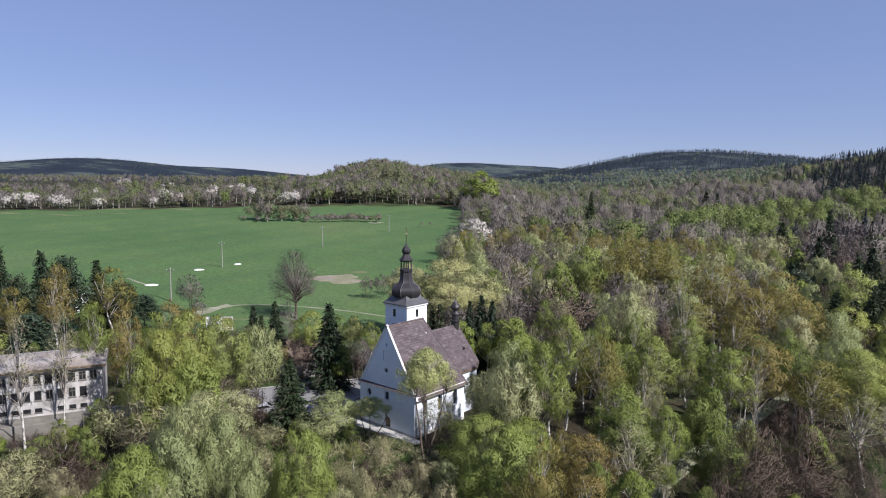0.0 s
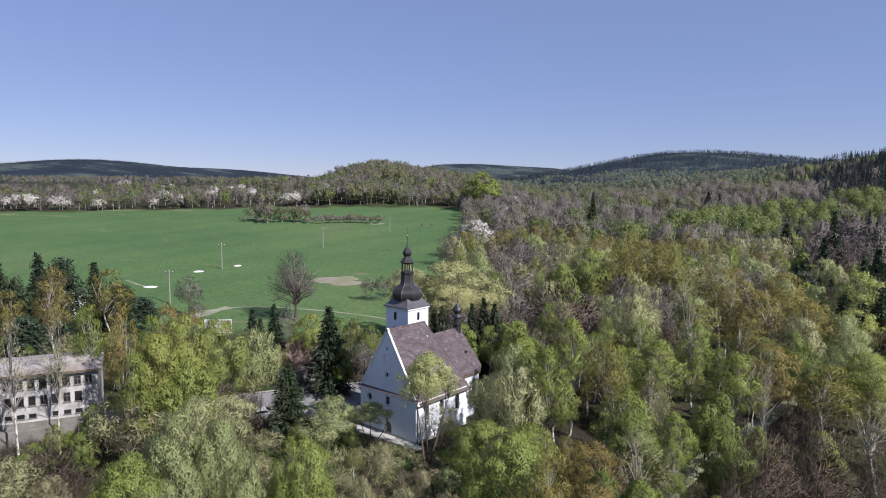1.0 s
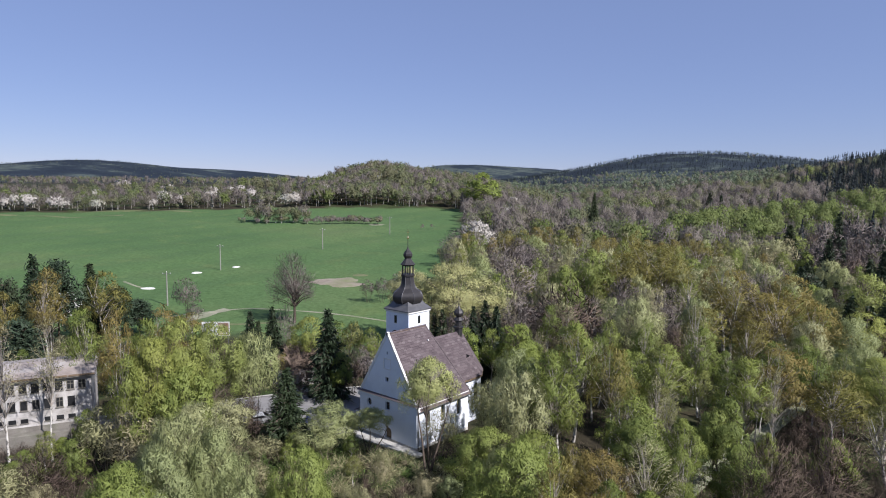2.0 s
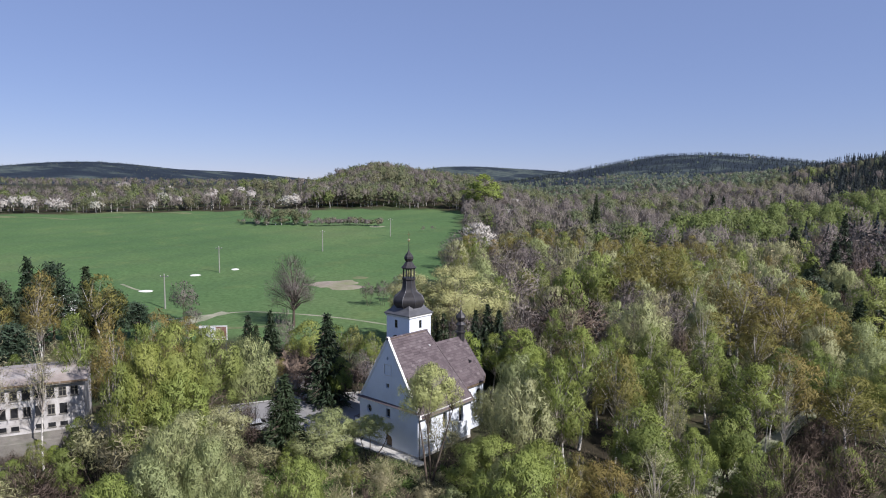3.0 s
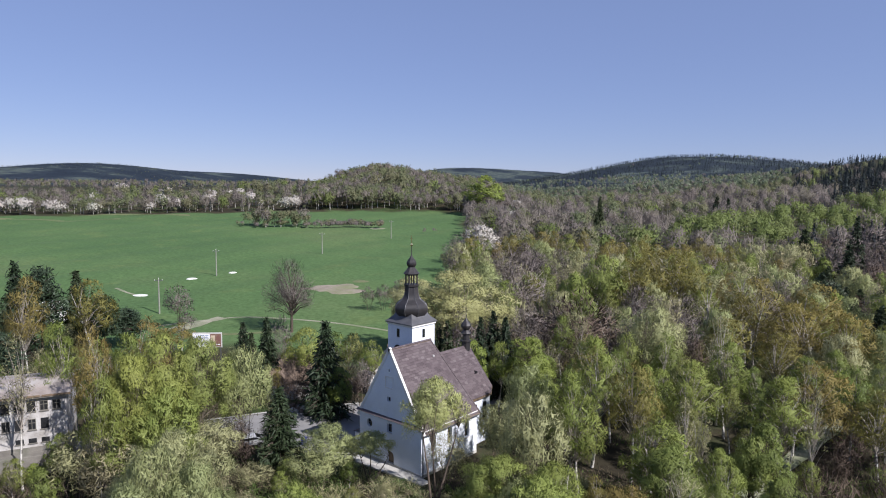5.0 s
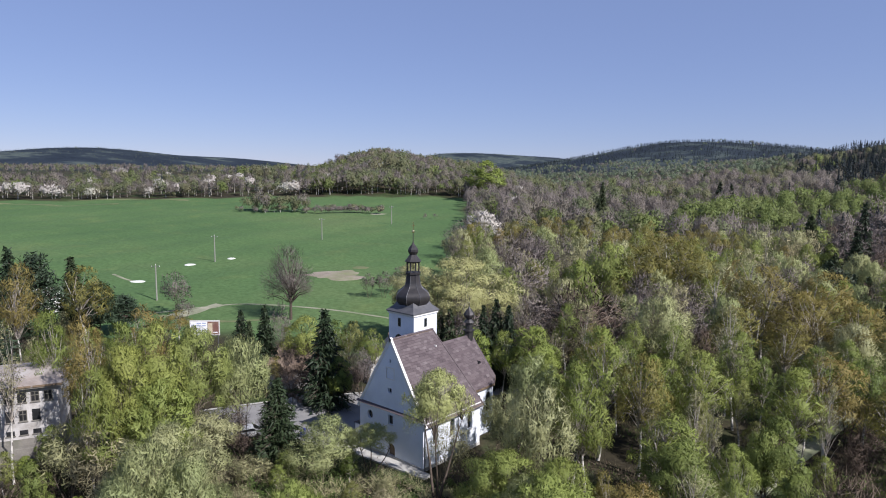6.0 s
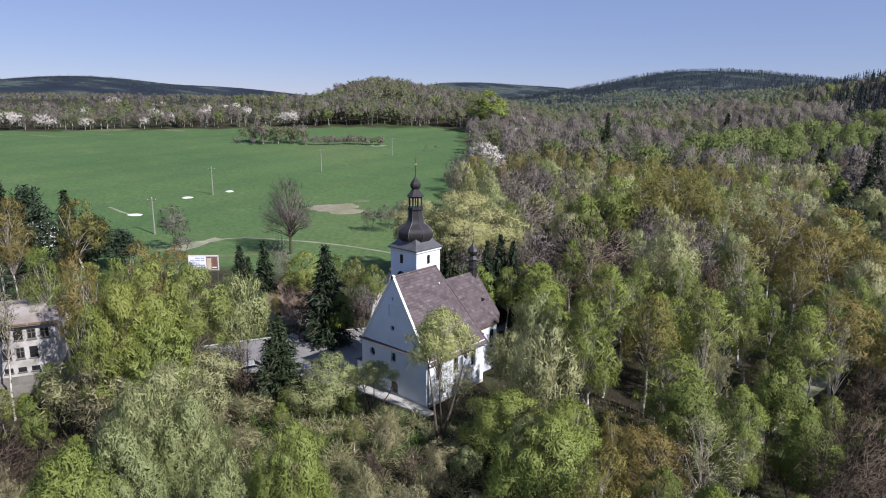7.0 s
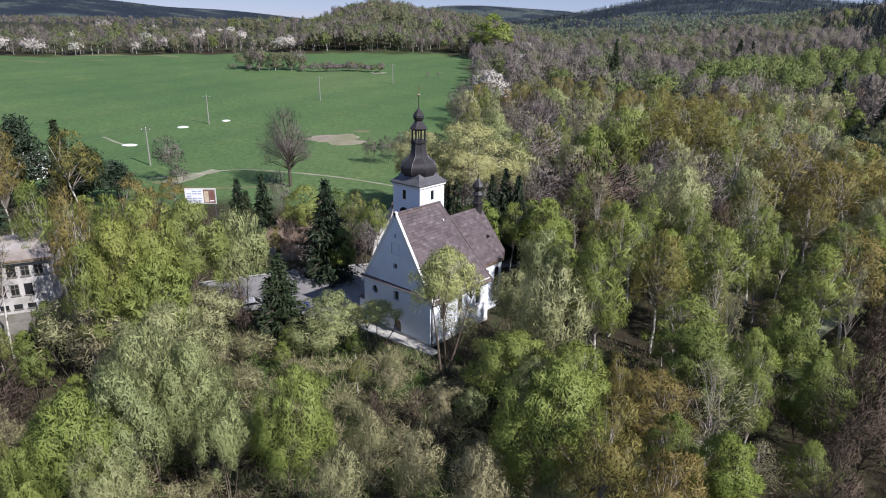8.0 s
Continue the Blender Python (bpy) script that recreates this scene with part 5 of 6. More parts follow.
plant("birch", [(-49.4, 88, 16.6, 6.3), (-39.4, 86, 15.7, 6.1), (-36.9, 75, 14.2, 5.3), (-16.2, 114, 9.8, 6.1), (-12.9, 112, 9.2, 5), (-19.5, 118, 8.9, 6.3), (17.2, 86, 15.7, 9.9), (12.2, 76, 14.4, 7.6), (13.8, 77, 11.5, 6.8), (29.3, 86, 12.7, 9.2), (36.8, 80, 12.7, 8.5), (21.4, 74, 10, 8.5), (9, 66, 8.7, 8.8), (22.7, 63, 8.4, 4.3), (24.7, 68, 9.4, 6.2)])
plant("birchbare", [(-48.3, 79, 17.6, 5.6), (-51.6, 76, 17.3, 6.1), (-43, 84, 15.7, 5.2), (-58.8, 80, 13.5, 6.4), (48.2, 125, 18.2, 11.1), (56.4, 130, 20, 11.5), (49.8, 72, 9.5, 8.3), (25.2, 78, 10.9, 3.7), (25.7, 74, 11.3, 2.9), (20.2, 76, 9.8, 3), (39.7, 78, 11.8, 3.1), (40.5, 84, 10.9, 3.5), (38.4, 100, 16.2, 6.5), (29.5, 122, 13.2, 7.3)])
plant("apple", [(-60.3, 150, 12.2, 6.7), (-56.9, 146, 6.9, 4.7), (-20.1, 168, 9.7, 4.5), (-16.3, 168, 10.3, 5.7)])
plant("oldbare", [(-34.6, 148, 18.5, 11.2)])
plant("maple", [(-33.1, 81, 16.9, 9), (-29.9, 84, 15.7, 9.3), (-35.1, 78, 15.2, 6.9), (-23.5, 112, 10.9, 7), (84.5, 130, 16.6, 11.5), (71, 110, 12.7, 10.7), (56.1, 84, 11.8, 9)])
plant("willow", [(-26.1, 88, 13.9, 7.8), (-26.9, 69, 9.9, 10.4), (-28.2, 82, 6.4, 8), (-22, 62, 10, 7.2), (-25.7, 58, 9.8, 5.7), (-14.5, 83, 5.7, 8.1), (-14.8, 80, 4.4, 8.1), (0.5, 68, 3, 3.5), (7.9, 74, 12.7, 6.6), (9.8, 92, 10.6, 7.4), (32.9, 112, 14.6, 10.9), (-25.6, 62, 11.3, 6.9), (-22.6, 63, 8.9, 5.9), (5.9, 67, 6.5, 3.8), (-18.9, 60, 7.5, 4.4), (-25.2, 54, 6.7, 4.7)])
plant("lime", [(-30.9, 77, 11.6, 6.8), (-33, 76, 9, 8.8), (-27.9, 56, 9.3, 7.5), (-13.5, 60, 9.2, 7.2), (34.3, 150, 19, 12), (4.4, 70, 7.2, 7.5), (6.3, 60, 9.8, 9.5), (-29.4, 57, 8, 5.7), (-30.6, 54, 6.2, 4.4), (31, 74, 8.2, 5.4)])
plant("bare", [(14.5, 140, 19.2, 13.7), (-29.7, 120, 11.7, 5.3), (-13.7, 106, 7.5, 4.7), (-12.9, 172, 10.7, 6.1), (5.5, 238, 18.9, 11.6), (1.2, 220, 17, 9.8), (131.3, 210, 28.9, 16.8), (110.8, 190, 22.5, 15.2), (120.9, 180, 23.2, 14.4)])
plant("brown", [(-24, 105, 7.7, 5.1), (-21.7, 104, 6.8, 4.6), (-14.8, 104, 7, 3.7), (-41.9, 66, 6.2, 8.8), (-4.6, 68, 2.9, 3), (-8.1, 66, 4, 2.5), (11.3, 112, 10.4, 7), (23.3, 120, 16.5, 16), (31.2, 62, 9.8, 8.8), (38, 64, 9.7, 9.1), (24.6, 54, 8.1, 5.6)])
plant("brown", [(-25.5, 85, 4.6, 4.4), (-22.8, 87, 4.8, 4.2), (-28.4, 90, 5.2, 4.6)])
plant("hazel", [(-16.3, 101, 7.6, 4), (-41.6, 72, 5.0, 4.0), (-44, 79, 6.0, 3.2), (24.2, 420, 43.3, 26.1), (32.2, 74, 9.4, 6.6), (17.1, 54, 8.4, 5.3), (29.7, 66, 7.4, 6.3)])
plant("greybare", [(-43.5, 62, 6.3, 7.2), (-40.4, 76, 7.5, 7.4), (-35.6, 74, 8.2, 7.2), (-7.2, 72, 2.9, 2.8), (-2.3, 66, 3.6, 2.5), (-8.1, 62, 4.9, 3.4), (-3.9, 58, 5.7, 4.2), (-9.2, 55, 6.3, 4.2), (0.4, 54, 7.2, 3.7)])
plant("greybare", [(-0.5, 81, 5.6, 5)])
plant("willow", [(5.6, 84, 8.4, 5.5)])
plant("pollard", [(-2.0, 75.6, 13.4, 7.4), (-9.4, 81, 5.6, 5.6)])
plant("sallow", [(1.3, 126, 18.6, 19), (-2.7, 128, 15.1, 12.5), (-7.6, 134, 16.7, 9.5)])
plant("hazel", [(-47.6, 79.9, 2.1, 3.4), (-55.4, 76.3, 2.1, 3.4)])
plant("brown", [(-45.6, 80.8, 2.1, 3.4), (-51.4, 78.1, 2.1, 3.4), (-53.4, 77.2, 2.1, 3.4)])
plant("greybare", [(-49.6, 78.9, 2.1, 3.4), (-57.4, 75.4, 2.1, 3.4)])
plant("blossom", [(11.6, 235, 21.2, 14.6)])



# the rest of the near and middle wood, filled in where there is room
def fill():
    rng = random.Random(5)

    def free(u, v, gap):
        return all((u - a) ** 2 + (v - b) ** 2 > gap * gap for a, b, _ in planted)

    def clear_ground(u, v):
        x, y = xy(u, v)
        if (-31 < x < 3 and -5 < y < 21) or (2 < x < 19 and -6 < y < 20):
            return False
        if -40 < x < -8 and abs((x + 29) * 0.87 - (y - 1) * 0.45) < 5.5 and -40 < y < 36:
            return False
        if -48 < x < -28 and -52 < y < -22 and (x + 33.4) * -0.41 + (y + 26.4) * -0.91 > -3:
            return False
        return not (-27 < u < -11 and 80 < v < 96)

    count = 0
    for _ in range(9000):
        v = math.sqrt(rng.uniform(46 ** 2, 232 ** 2))
        u = rng.uniform(-0.74, 0.74) * v
        gap = 3.1 if v < 84 and u < 10 else 4.0 if v < 110 else 4.9
        if not clear_ground(u, v) or not free(u, v, gap):
            continue
        g = ground_z(u, v)
        patch = noise.noise(Vector((u * 0.035, v * 0.03, 3.3)))
        fine = rng.random()
        if v < 84 and u < 10:
            if rng.random() < 0.12:
                continue
            kind = ("greybare" if fine < 0.25 else "brown" if fine < 0.5 else "birch" if fine < 0.8 else "hazel") if u < -0.38 * v else "greybare" if fine < 0.62 else "willow" if fine < 0.78 else "brown" if fine < 0.86 and not -27 < u < 5 else "birch"
            h = rng.uniform(1.8, 3.4) if -27 < u < 5 and v < 82 else rng.uniform(4, 7)
            if h < 4.3 and kind == "willow":
                kind = "greybare"
        elif v < 132 and u < -4:
            if v > 118 + 0.05 * u and u > -62:
                continue
            kind = "birch" if fine < 0.35 else "amber" if fine < 0.5 else "maple" if fine < 0.65 else "greybare" if fine < 0.85 else "brown"
            h = rng.uniform(5, 9.5)
        elif u < 1 + 0.03 * (v - 150) and v >= 132:
            continue
        elif u > 0.40 * v and v < 88:
            kind = "brown" if fine < 0.42 else "birchbare" if fine < 0.56 else "birch" if fine < 0.85 else "hazel"
            h = rng.uniform(5, 9)
        elif v < 112:
            kind = "birch" if fine < 0.46 else "amber" if fine < 0.60 + patch * 0.3 else "willow" if fine < 0.70 else "birchbare" if fine < 0.85 else "brown" if fine < 0.89 else "hazel"
            h = rng.uniform(8, 13.5)
        elif u > 0.55 * v and fine < 0.75:
            kind = "spruce" if fine < 0.30 else "pine" if fine < 0.36 else "bare" if fine < 0.47 else "brown" if fine < 0.70 else "hazel"
            h = rng.uniform(9, 13)
        else:
            if patch > 0.12:
                kind = "amber" if fine < 0.55 else "birch" if fine < 0.8 else "birchbare"
            elif patch < -0.15:
                kind = "greybare" if fine < 0.15 else "bare" if fine < 0.62 else "birchbare" if fine < 0.72 else "willow" if fine < 0.92 else "birch"
            else:
                kind = "birchbare" if fine < 0.12 else "greybare" if fine < 0.20 else "birch" if fine < 0.55 else "bare" if fine < 0.66 else "lime" if fine < 0.74 else "willow" if fine < 0.97 else "birch"
            h = rng.uniform(9.5, 14)
        W = h * rng.uniform(0.55, 0.8) if kind not in ("birch", "amber", "birchbare", "spruce") else h * rng.uniform(0.45, 0.6)
        tree(kind, u, v, g + h, max(W, 3.2) if h > 4.3 else h * rng.uniform(1.1, 1.6))
        count += 1
    return count


fill()


# ---- undergrowth ----
def undergrowth(name, mat, label, number, seed, low, high, length, width, lean):
    rs = np.random.RandomState(seed)
    v = np.sqrt(rs.uniform(44 ** 2, 128 ** 2, number * 3))
    u = rs.uniform(-0.72, 0.72, number * 3) * v
    x, y = OX + u * CT - v * ST, OY + u * ST + v * CT
    clump = np.sin(u * 0.5 + 1.1 * np.sin(v * 0.31)) + np.sin(v * 0.43 + 1.7 * np.sin(u * 0.23)) + rs.normal(size=len(u)) * 0.6
    keep = (clump > -0.2) & ~((x > -32) & (x < 2.5) & (y > -3.5) & (y < 21)) & (field_mask(u, v) < 0.4)
    keep &= ~((np.abs((x + 29) * 0.87 - (y - 1) * 0.45) < 4) & (y > -40) & (y < 36) & (x < -8))
    keep &= ~((x > -48) & (x < -30) & (y > -52) & (y < -24))
    u, v, x, y = (a[keep][:number] for a in (u, v, x, y))
    n = len(u)
    z = height(u, v) + rs.uniform(low, high, n) * rs.rand(n)
    c = np.stack([x, y, z], 1)
    ax = rs.normal(size=(n, 3)) * lean + np.array([0, 0, 1.0])
    verts = blades(rs, c, rs.uniform(0.5, 1.3, n) * length, rs.uniform(0.6, 1.4, n) * width, ax)
    me = mesh_np(name, verts, np.arange(3 * n).reshape(-1, 3))
    me.materials.append(mat)
    tagged(new(name, me), label, "undergrowth", kind="stuff")


undergrowth("brushwood", LEAF["litter"], "brown tangled brushwood under the trees", 42000, 3, 0.1, 2.4, 1.0, 0.055, 0.55)
def thicket():
    """Matted bushes on the bank before the church: arching shoots that spread from many roots."""
    rs = np.random.RandomState(31)
    roots, shoots = 460, 190
    v = rs.uniform(52, 82, roots)
    u = rs.uniform(-30, 16, roots)
    x, y = OX + u * CT - v * ST, OY + u * ST + v * CT
    keep = ~((x > -32) & (x < 3.5) & (y > -3.2))
    u, v, x, y = u[keep], v[keep], x[keep], y[keep]
    m = len(u)
    tall = rs.uniform(0.8, 2.6, m)
    root = np.stack([x, y, height(u, v)], 1)
    d = rs.normal(size=(m, shoots, 3)) * np.array([1, 1, 0.6]) + np.array([0, 0, 0.8])
    d /= np.linalg.norm(d, axis=2, keepdims=True)
    c = root[:, None, :] + d * (tall[:, None] * rs.uniform(0.25, 1.0, (m, shoots)))[:, :, None] * np.array([0.9, 0.9, 1.0])
    ax = d + rs.normal(size=(m, shoots, 3)) * 0.35
    ln = tall[:, None] * rs.uniform(0.25, 0.6, (m, shoots))
    wd = rs.uniform(0.025, 0.065, (m, shoots))
    green = rs.rand(m) < 0.33
    for name, sel, mat, label, k in (("bramble_thicket", ~green, LEAF["scrub"], "tangled grey-brown bushes on the bank below the church", 1.0), ("budding_thicket", green, LEAF["weeds"], "low bushes with small green buds below the church", 1.6)):
        verts = blades(rs, c[sel].reshape(-1, 3), ln[sel].reshape(-1) / k, wd[sel].reshape(-1) * k, ax[sel].reshape(-1, 3))
        me = mesh_np(name, verts, np.arange(len(verts)).reshape(-1, 3))
        me.materials.append(mat)
        tagged(new(name, me), label, "bushes", kind="stuff")


thicket()
undergrowth("dead_stalks", LEAF["brown"], "dark brown dead stalks under the trees", 28000, 4, 0.1, 1.6, 0.9, 0.05, 0.7)
undergrowth("weeds", LEAF["weeds"], "fresh green weeds on the woodland floor", 28000, 5, 0.02, 0.7, 0.4, 0.17, 0.6)


# ---- far woods ----
WOODS = {
    # birch and bare: spring tones, partly lightened to stand in for haze
    "birch": (woodland_mat("far_birch", (0.165, 0.195, 0.105), (0.20, 0.22, 0.115), (0.225, 0.215, 0.13), 0.5), "far birches and leafy trees in spring green"),
    "bright": (woodland_mat("far_bright", (0.17, 0.215, 0.072), (0.19, 0.235, 0.078), (0.19, 0.22, 0.085)), "far stand of young bright green birches"),
    # slope: the birch green again, cooled so the colour carries haze
    "slope": (woodland_mat("hazed_birch", (0.155, 0.20, 0.125), (0.18, 0.22, 0.14), (0.205, 0.22, 0.16), 0.4), "far hillside of young birches, pale green cooled as by haze"),
    "bare": (woodland_mat("far_bare", (0.205, 0.18, 0.165), (0.235, 0.205, 0.185), (0.24, 0.22, 0.17), 0.45), "far leafless grey-brown trees"),
    # spruce: blue of the distance haze mixed into the needle green
    "spruce": (woodland_mat("hazed_spruce", (0.020, 0.029, 0.035), (0.026, 0.037, 0.040), (0.036, 0.048, 0.044), 0.0), "far dark spruce trees tinted blue as by haze"),
    "blossom": (woodland_mat("far_blossom", (0.60, 0.56, 0.52), (0.52, 0.48, 0.44), (0.62, 0.6, 0.52)), "far white blossoming cherry trees"),
}


def far_trees(rs, u, v, h, w, kind, n):
    """Vertices and hues of a crowd of far trees: n blades each round a crown, and a pale stem."""
    m = len(u)
    z = height(u, v)
    x, y = OX + u * CT - v * ST, OY + u * ST + v * CT
    d = rs.normal(size=(m, n, 3))
    d /= np.linalg.norm(d, axis=2, keepdims=True)
    if kind == "spruce":
        f = rs.uniform(0.05, 1.0, (m, n)) ** 0.8
        a = rs.uniform(0, 6.283, (m, n))
        r = (1 - f) * rs.uniform(0.55, 1.0, (m, n))
        c = np.stack([np.cos(a) * r * w[:, None] / 2, np.sin(a) * r * w[:, None] / 2, f * h[:, None]], 2)
        ax = np.stack([np.cos(a), np.sin(a), np.full_like(a, -0.9)], 2)
        size = h[:, None] * (0.22 - 0.1 * f) * rs.uniform(0.7, 1.3, (m, n)) * (30 / n) ** 0.4
        wid = size * 0.55
        ln = size
    else:
        lobes = rs.normal(size=(m, 6, 3))
        lobes /= np.linalg.norm(lobes, axis=2, keepdims=True)
        lobes *= rs.uniform(0.05, 0.24, (m, 6, 1))
        d[:, :, 2] = np.where((d[:, :, 2] < -0.2) & (rs.rand(m, n) < 0.6), -d[:, :, 2], d[:, :, 2])
        pick = rs.randint(6, size=(m, n))
        c = lobes[np.arange(m)[:, None], pick] + d * rs.uniform(0.2, 0.3, (m, n, 1))
        c = c * np.stack([w, w, h * 0.8], 1)[:, None, :] + np.stack([np.zeros(m), np.zeros(m), h * 0.56], 1)[:, None, :]
        ax = np.cross(d, rs.normal(size=(m, n, 3))) + np.array([0, 0, 0.7 if kind != "bare" else 1.2])
        size = w[:, None] * rs.uniform(0.7, 1.3, (m, n)) * (0.14 if kind != "bare" else 0.115) * (60 / n) ** 0.5
        wid = size * (0.7 if kind != "bare" else 0.5)
        ln = size * (1.5 if kind != "bare" else 2.6)
    base = np.stack([x, y, z], 1)[:, None, :]
    face = d.reshape(-1, 3) if kind != "spruce" else (ax * np.array([1, 1, 0]) + np.array([0, 0, 0.6])).reshape(-1, 3)
    verts = blades(rs, (c + base).reshape(-1, 3), ln.reshape(-1), wid.reshape(-1), ax.reshape(-1, 3), face, 0.22)
    hue = np.repeat(rs.rand(m), n * 3)
    soft = face * 0.6 + rs.normal(size=face.shape) * 0.12 + np.array([0, 0, 0.35 if kind != "spruce" else -0.1])
    if kind != "spruce":
        soft = soft + ((c - np.stack([np.zeros(m), np.zeros(m), h * 0.5], 1)[:, None, :]) / w[:, None, None]).reshape(-1, 3) * 1.4
    return verts, hue, soft


def stems_mesh(rs, u, v, h):
    z = height(u, v)
    x, y = OX + u * CT - v * ST, OY + u * ST + v * CT
    m = len(u)
    c = np.stack([x, y, z + h * 0.36], 1)
    ax = np.tile([0, 0, 1.0], (m, 1)) + rs.normal(size=(m, 3)) * 0.03
    a = blades(rs, c, h * 0.8, np.full(m, 0.34), ax)
    b = blades(rs, c, h * 0.8, np.full(m, 0.34), ax)
    return np.concatenate([a, b])


def woods():
    rs = np.random.RandomState(12)
    sets = {k: [] for k in WOODS}
    stems = []

    def zone(number, pick_uv, kinds, hs, n, mix_fn=None, stem=False, wide=1.0):
        u, v = pick_uv(number)
        r = rs.rand(len(u))
        names = list(kinds)
        edges = np.cumsum([kinds[k] for k in names])
        which = np.searchsorted(edges / edges[-1], r)
        # neighbours tend to be of one kind
        stand = 0.5 + 0.5 * np.sin(u * 0.083 + 2.1 * np.sin(v * 0.041)) * np.sin(v * 0.067 + 1.3 * np.sin(u * 0.037))
        alike = rs.rand(len(u)) < 0.55
        which = np.where(alike, np.searchsorted(edges / edges[-1], np.clip(stand, 0, 0.9999)), which)
        if mix_fn is not None:
            which = mix_fn(u, v, which, names)
        for i, k in enumerate(names):
            s = which == i
            if not s.any():
                continue
            h = hs[0] + (hs[1] - hs[0]) * (0.25 + 0.75 * rs.rand(s.sum()) ** 1.4 + 0.55 * (np.sin(u[s] * 0.06 + 1.3 * np.sin(v[s] * 0.05)) * np.sin(v[s] * 0.045)))
            if k == "spruce":
                h *= np.where(v[s] > 900, 0.7, 0.95)
            w = h * rs.uniform(0.5, 0.85, s.sum()) if k != "spruce" else h * 0.55
            w = w * wide
            if k == "blossom":
                h, w = h * 0.85, h * 0.95
            sets[k].append(far_trees(rs, u[s], v[s], h, w, k, n))
        if stem:
            s = rs.rand(len(u)) < 0.5
            stems.append(stems_mesh(rs, u[s], v[s], rs.uniform(hs[0], hs[1], s.sum())))

    def jit(n):
        return rs.rand(n)

    # the strip of wood along the top of the meadow
    def strip(n):
        u = -360 + 285 * jit(n)
        edge = 444 + 0.28 * np.clip(u + 88, -400, 0)
        return u, edge + 3 + 130 * jit(n) ** 1.4
    zone(820, strip, {"birch": 0.44, "bare": 0.38, "spruce": 0.02, "blossom": 0.05, "bright": 0.11}, (8, 14), 120, stem=True)

    def front(n):
        u = -330 + 240 * jit(n)
        return u, 444 + 0.28 * np.clip(u + 88, -400, 0) + 1 + 14 * jit(n)
    zone(17, front, {"blossom": 1.0}, (9, 15), 170)
    zone(60, front, {"bare": 0.5, "birch": 0.5}, (3, 6), 60)
    # the wooded knoll
    def knoll(n):
        u = -100 + 130 * jit(n)
        return u, 447 + 190 * jit(n) ** 1.3
    zone(760, knoll, {"birch": 0.56, "bare": 0.38, "bright": 0.06}, (11, 16), 100, stem=True)
    # clump at the end of the hedge, and the hedge itself
    zone(34, lambda n: (-108 + 34 * jit(n), 346 + 10 * jit(n)), {"birch": 0.7, "bare": 0.3}, (6, 13), 160, stem=True)
    zone(30, lambda n: (-112 + 40 * jit(n), 343 + 8 * jit(n)), {"birch": 0.4, "bare": 0.6}, (2.5, 5), 110, wide=1.5)
    zone(44, lambda n: (-74 + 42 * jit(n), 343 + 5 * jit(n)), {"bare": 0.75, "birch": 0.25}, (2.5, 5.5), 120, wide=1.7)
    zone(5, lambda n: (-12 + 7 * jit(n), 326 + 4 * jit(n)), {"birch": 0.5, "bare": 0.5}, (2.5, 4.5), 120)
    # the near edge of the valley wood beside the meadow
    def edge(n):
        v = 232 + 230 * jit(n)
        return 4 + 0.03 * (v - 150) + 26 * jit(n), v
    zone(130, edge, {"birch": 0.38, "bare": 0.5, "bright": 0.08, "blossom": 0.04}, (9, 15), 120, stem=True)

    # the valley wood, in stands
    def valley(n):
        v = np.sqrt(232 ** 2 + (700 ** 2 - 232 ** 2) * jit(n))
        return 20 + (0.82 * v - 20) * jit(n), v

    def stands(u, v, which, names):
        a = u / v
        wave = 0.5 * np.sin(v * 0.021 + u * 0.011) + 0.5 * np.sin(u * 0.028 - v * 0.008)
        out = which.copy()
        k = {n: i for i, n in enumerate(names)}
        r = rs.rand(len(u))
        out[(wave > 0.25) & (r < 0.6) & (v > 335)] = k["bare"]
        out[(wave < -0.35) & (r < 0.6) & (v > 320)] = k["birch"]
        out[(a < 0.21) & (v > 285) & (v < 470) & (r < 0.72)] = k["bare"]
        out[(a > 0.40) & (v > 380) & (v < 520) & (r < 0.75)] = k["bare"]
        out[(a > 0.56 + 0.03 * np.sin(v * 0.03) + 0.03 * rs.normal(size=len(u))) & (v > 425 + 30 * np.sin(u * 0.05)) & (r < 0.92)] = k["spruce"]
        out[(a > 0.5) & (v < 290) & (r < 0.3)] = k["bare"]
        out[(a > 0.5) & (v < 290) & (r > 0.5)] = k["spruce"]
        out[(a > 0.33 + 0.03 * wave) & (v > 250 + 150 * (a - 0.33)) & (v < 305 + 420 * (a - 0.33) + 18 * wave) & (r < 0.93)] = k["bright"]
        return out
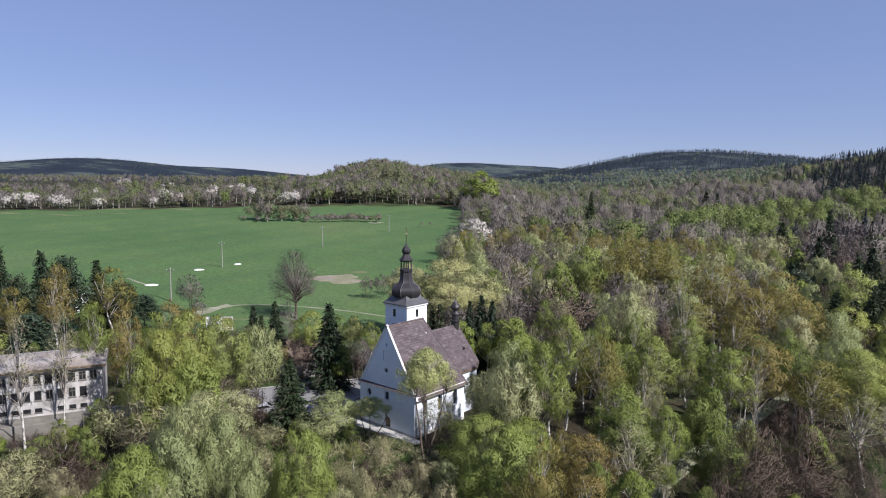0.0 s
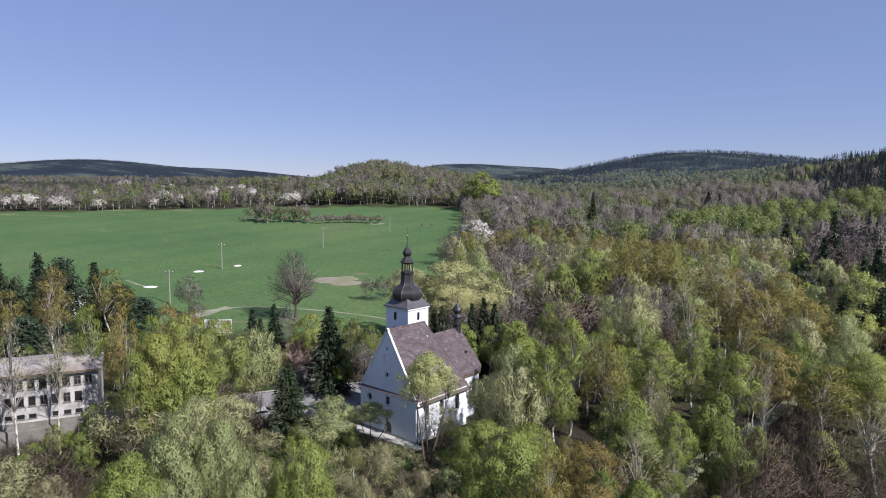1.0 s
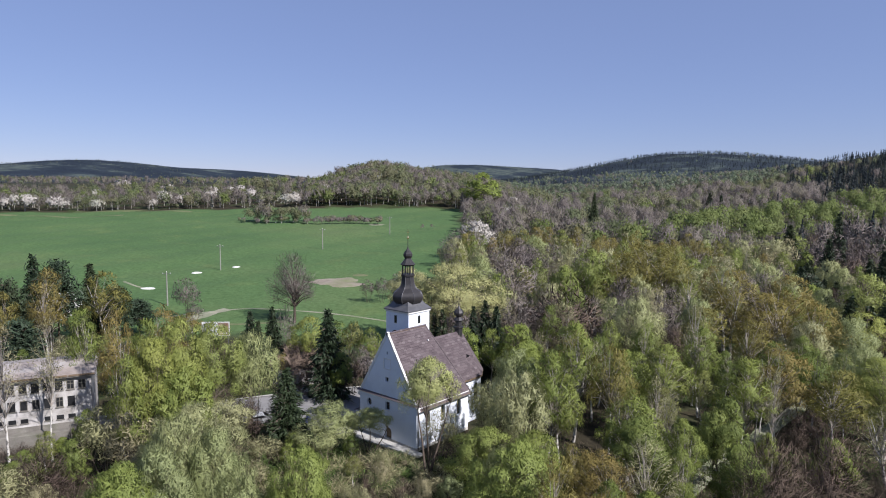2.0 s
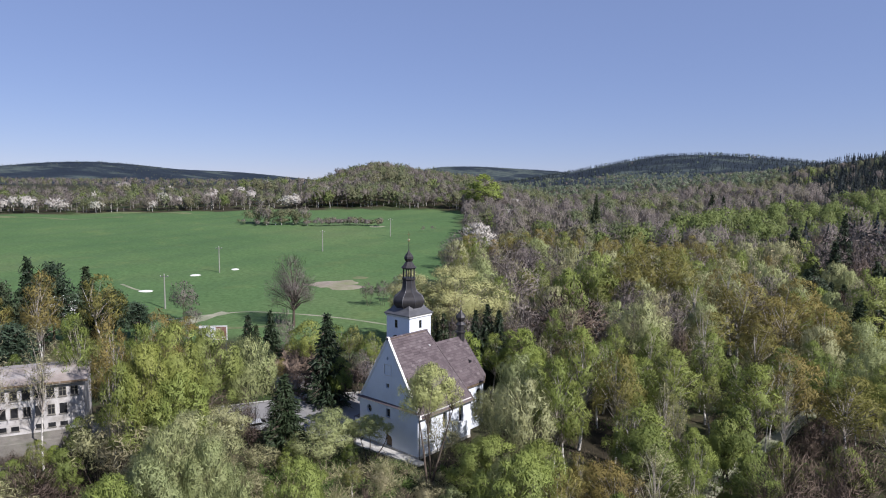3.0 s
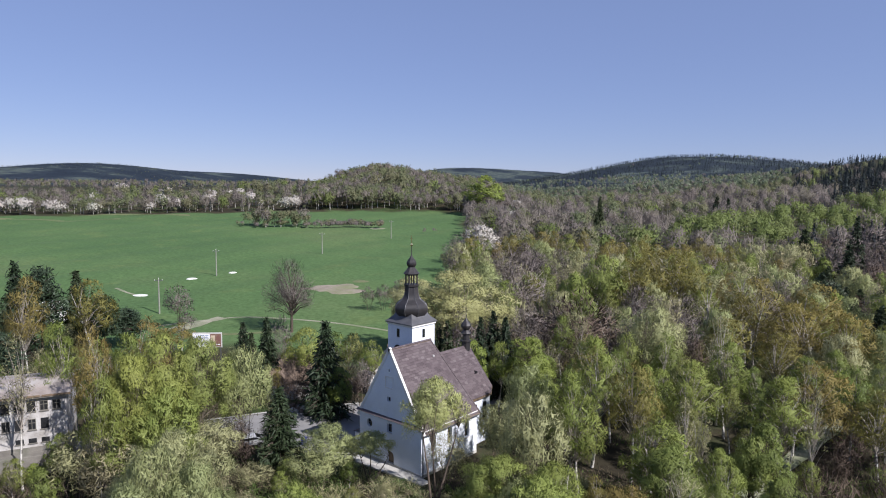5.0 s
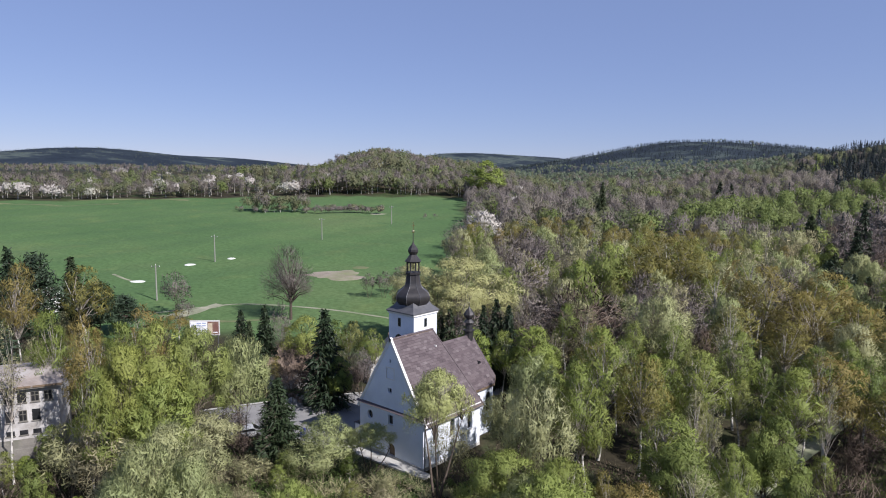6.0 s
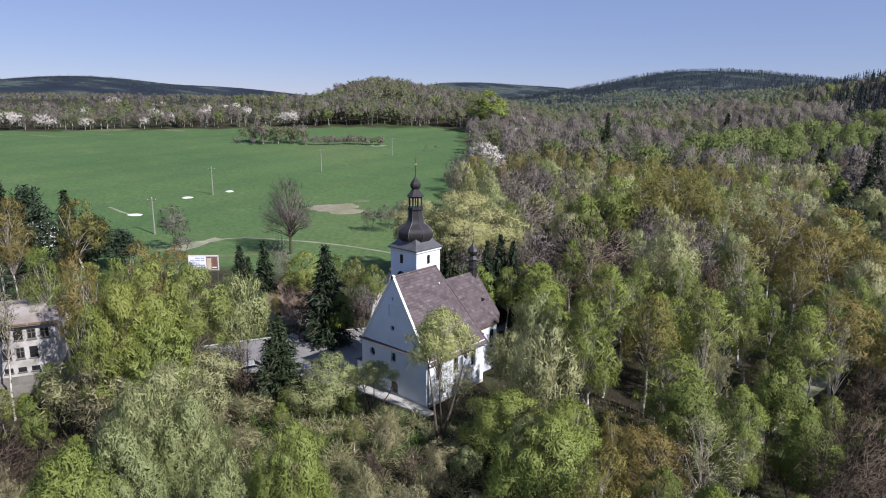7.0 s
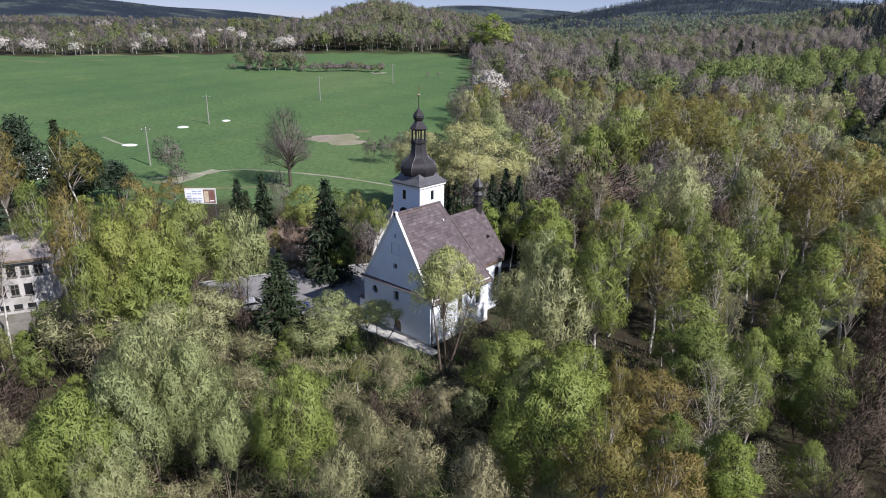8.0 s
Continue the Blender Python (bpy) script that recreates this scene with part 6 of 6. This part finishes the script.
    zone(1900, valley, {"birch": 0.46, "bare": 0.37, "spruce": 0.006, "bright": 0.13, "blossom": 0.015}, (10, 17), 150, stands, stem=True)

    # slopes further off
    def slope(n):
        v = np.sqrt(700 ** 2 + (1750 ** 2 - 700 ** 2) * jit(n))
        return (0.08 + 0.74 * jit(n)) * v, v

    def slopes(u, v, which, names):
        a = u / v
        k = {n: i for i, n in enumerate(names)}
        r = rs.rand(len(u))
        out = which.copy()
        wave = np.sin(v * 0.012 + 3 * a) + np.sin(u * 0.017 + v * 0.004)
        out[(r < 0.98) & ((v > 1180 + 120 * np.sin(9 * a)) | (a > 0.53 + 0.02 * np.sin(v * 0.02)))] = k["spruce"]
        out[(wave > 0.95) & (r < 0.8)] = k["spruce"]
        return out
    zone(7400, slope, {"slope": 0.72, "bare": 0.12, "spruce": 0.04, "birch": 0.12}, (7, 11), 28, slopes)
    # behind the meadow wood and the knoll, to the left
    zone(1500, lambda n: (-900 + 900 * jit(n), 640 + 500 * jit(n)), {"birch": 0.45, "bare": 0.45, "spruce": 0.1}, (7, 11), 26)
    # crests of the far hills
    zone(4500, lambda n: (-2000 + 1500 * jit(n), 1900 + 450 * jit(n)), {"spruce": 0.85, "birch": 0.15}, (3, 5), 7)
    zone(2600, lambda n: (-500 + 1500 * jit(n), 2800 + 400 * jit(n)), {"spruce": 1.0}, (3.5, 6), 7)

    for k, rows in sets.items():
        mat, label = WOODS[k]
        verts = np.concatenate([r[0] for r in rows])
        hue = np.concatenate([r[1] for r in rows])
        me = mesh_np(k + "_woodland", verts, np.arange(len(verts)).reshape(-1, 3))
        rounded(me, np.concatenate([r[2] for r in rows]))
        me.attributes.new("tree_hue", "FLOAT", "POINT").data.foreach_set("value", hue.astype(np.float32))
        me.materials.append(mat)
        tagged(new(k + "_woodland", me), label, "woodland", kind="stuff")
    verts = np.concatenate(stems)
    me = mesh_np("woodland_stems", verts, np.arange(len(verts)).reshape(-1, 3))
    me.materials.append(BIRCH_BARK)
    tagged(new("woodland_stems", me), "pale birch stems among the far trees", "woodland", kind="stuff")


woods()
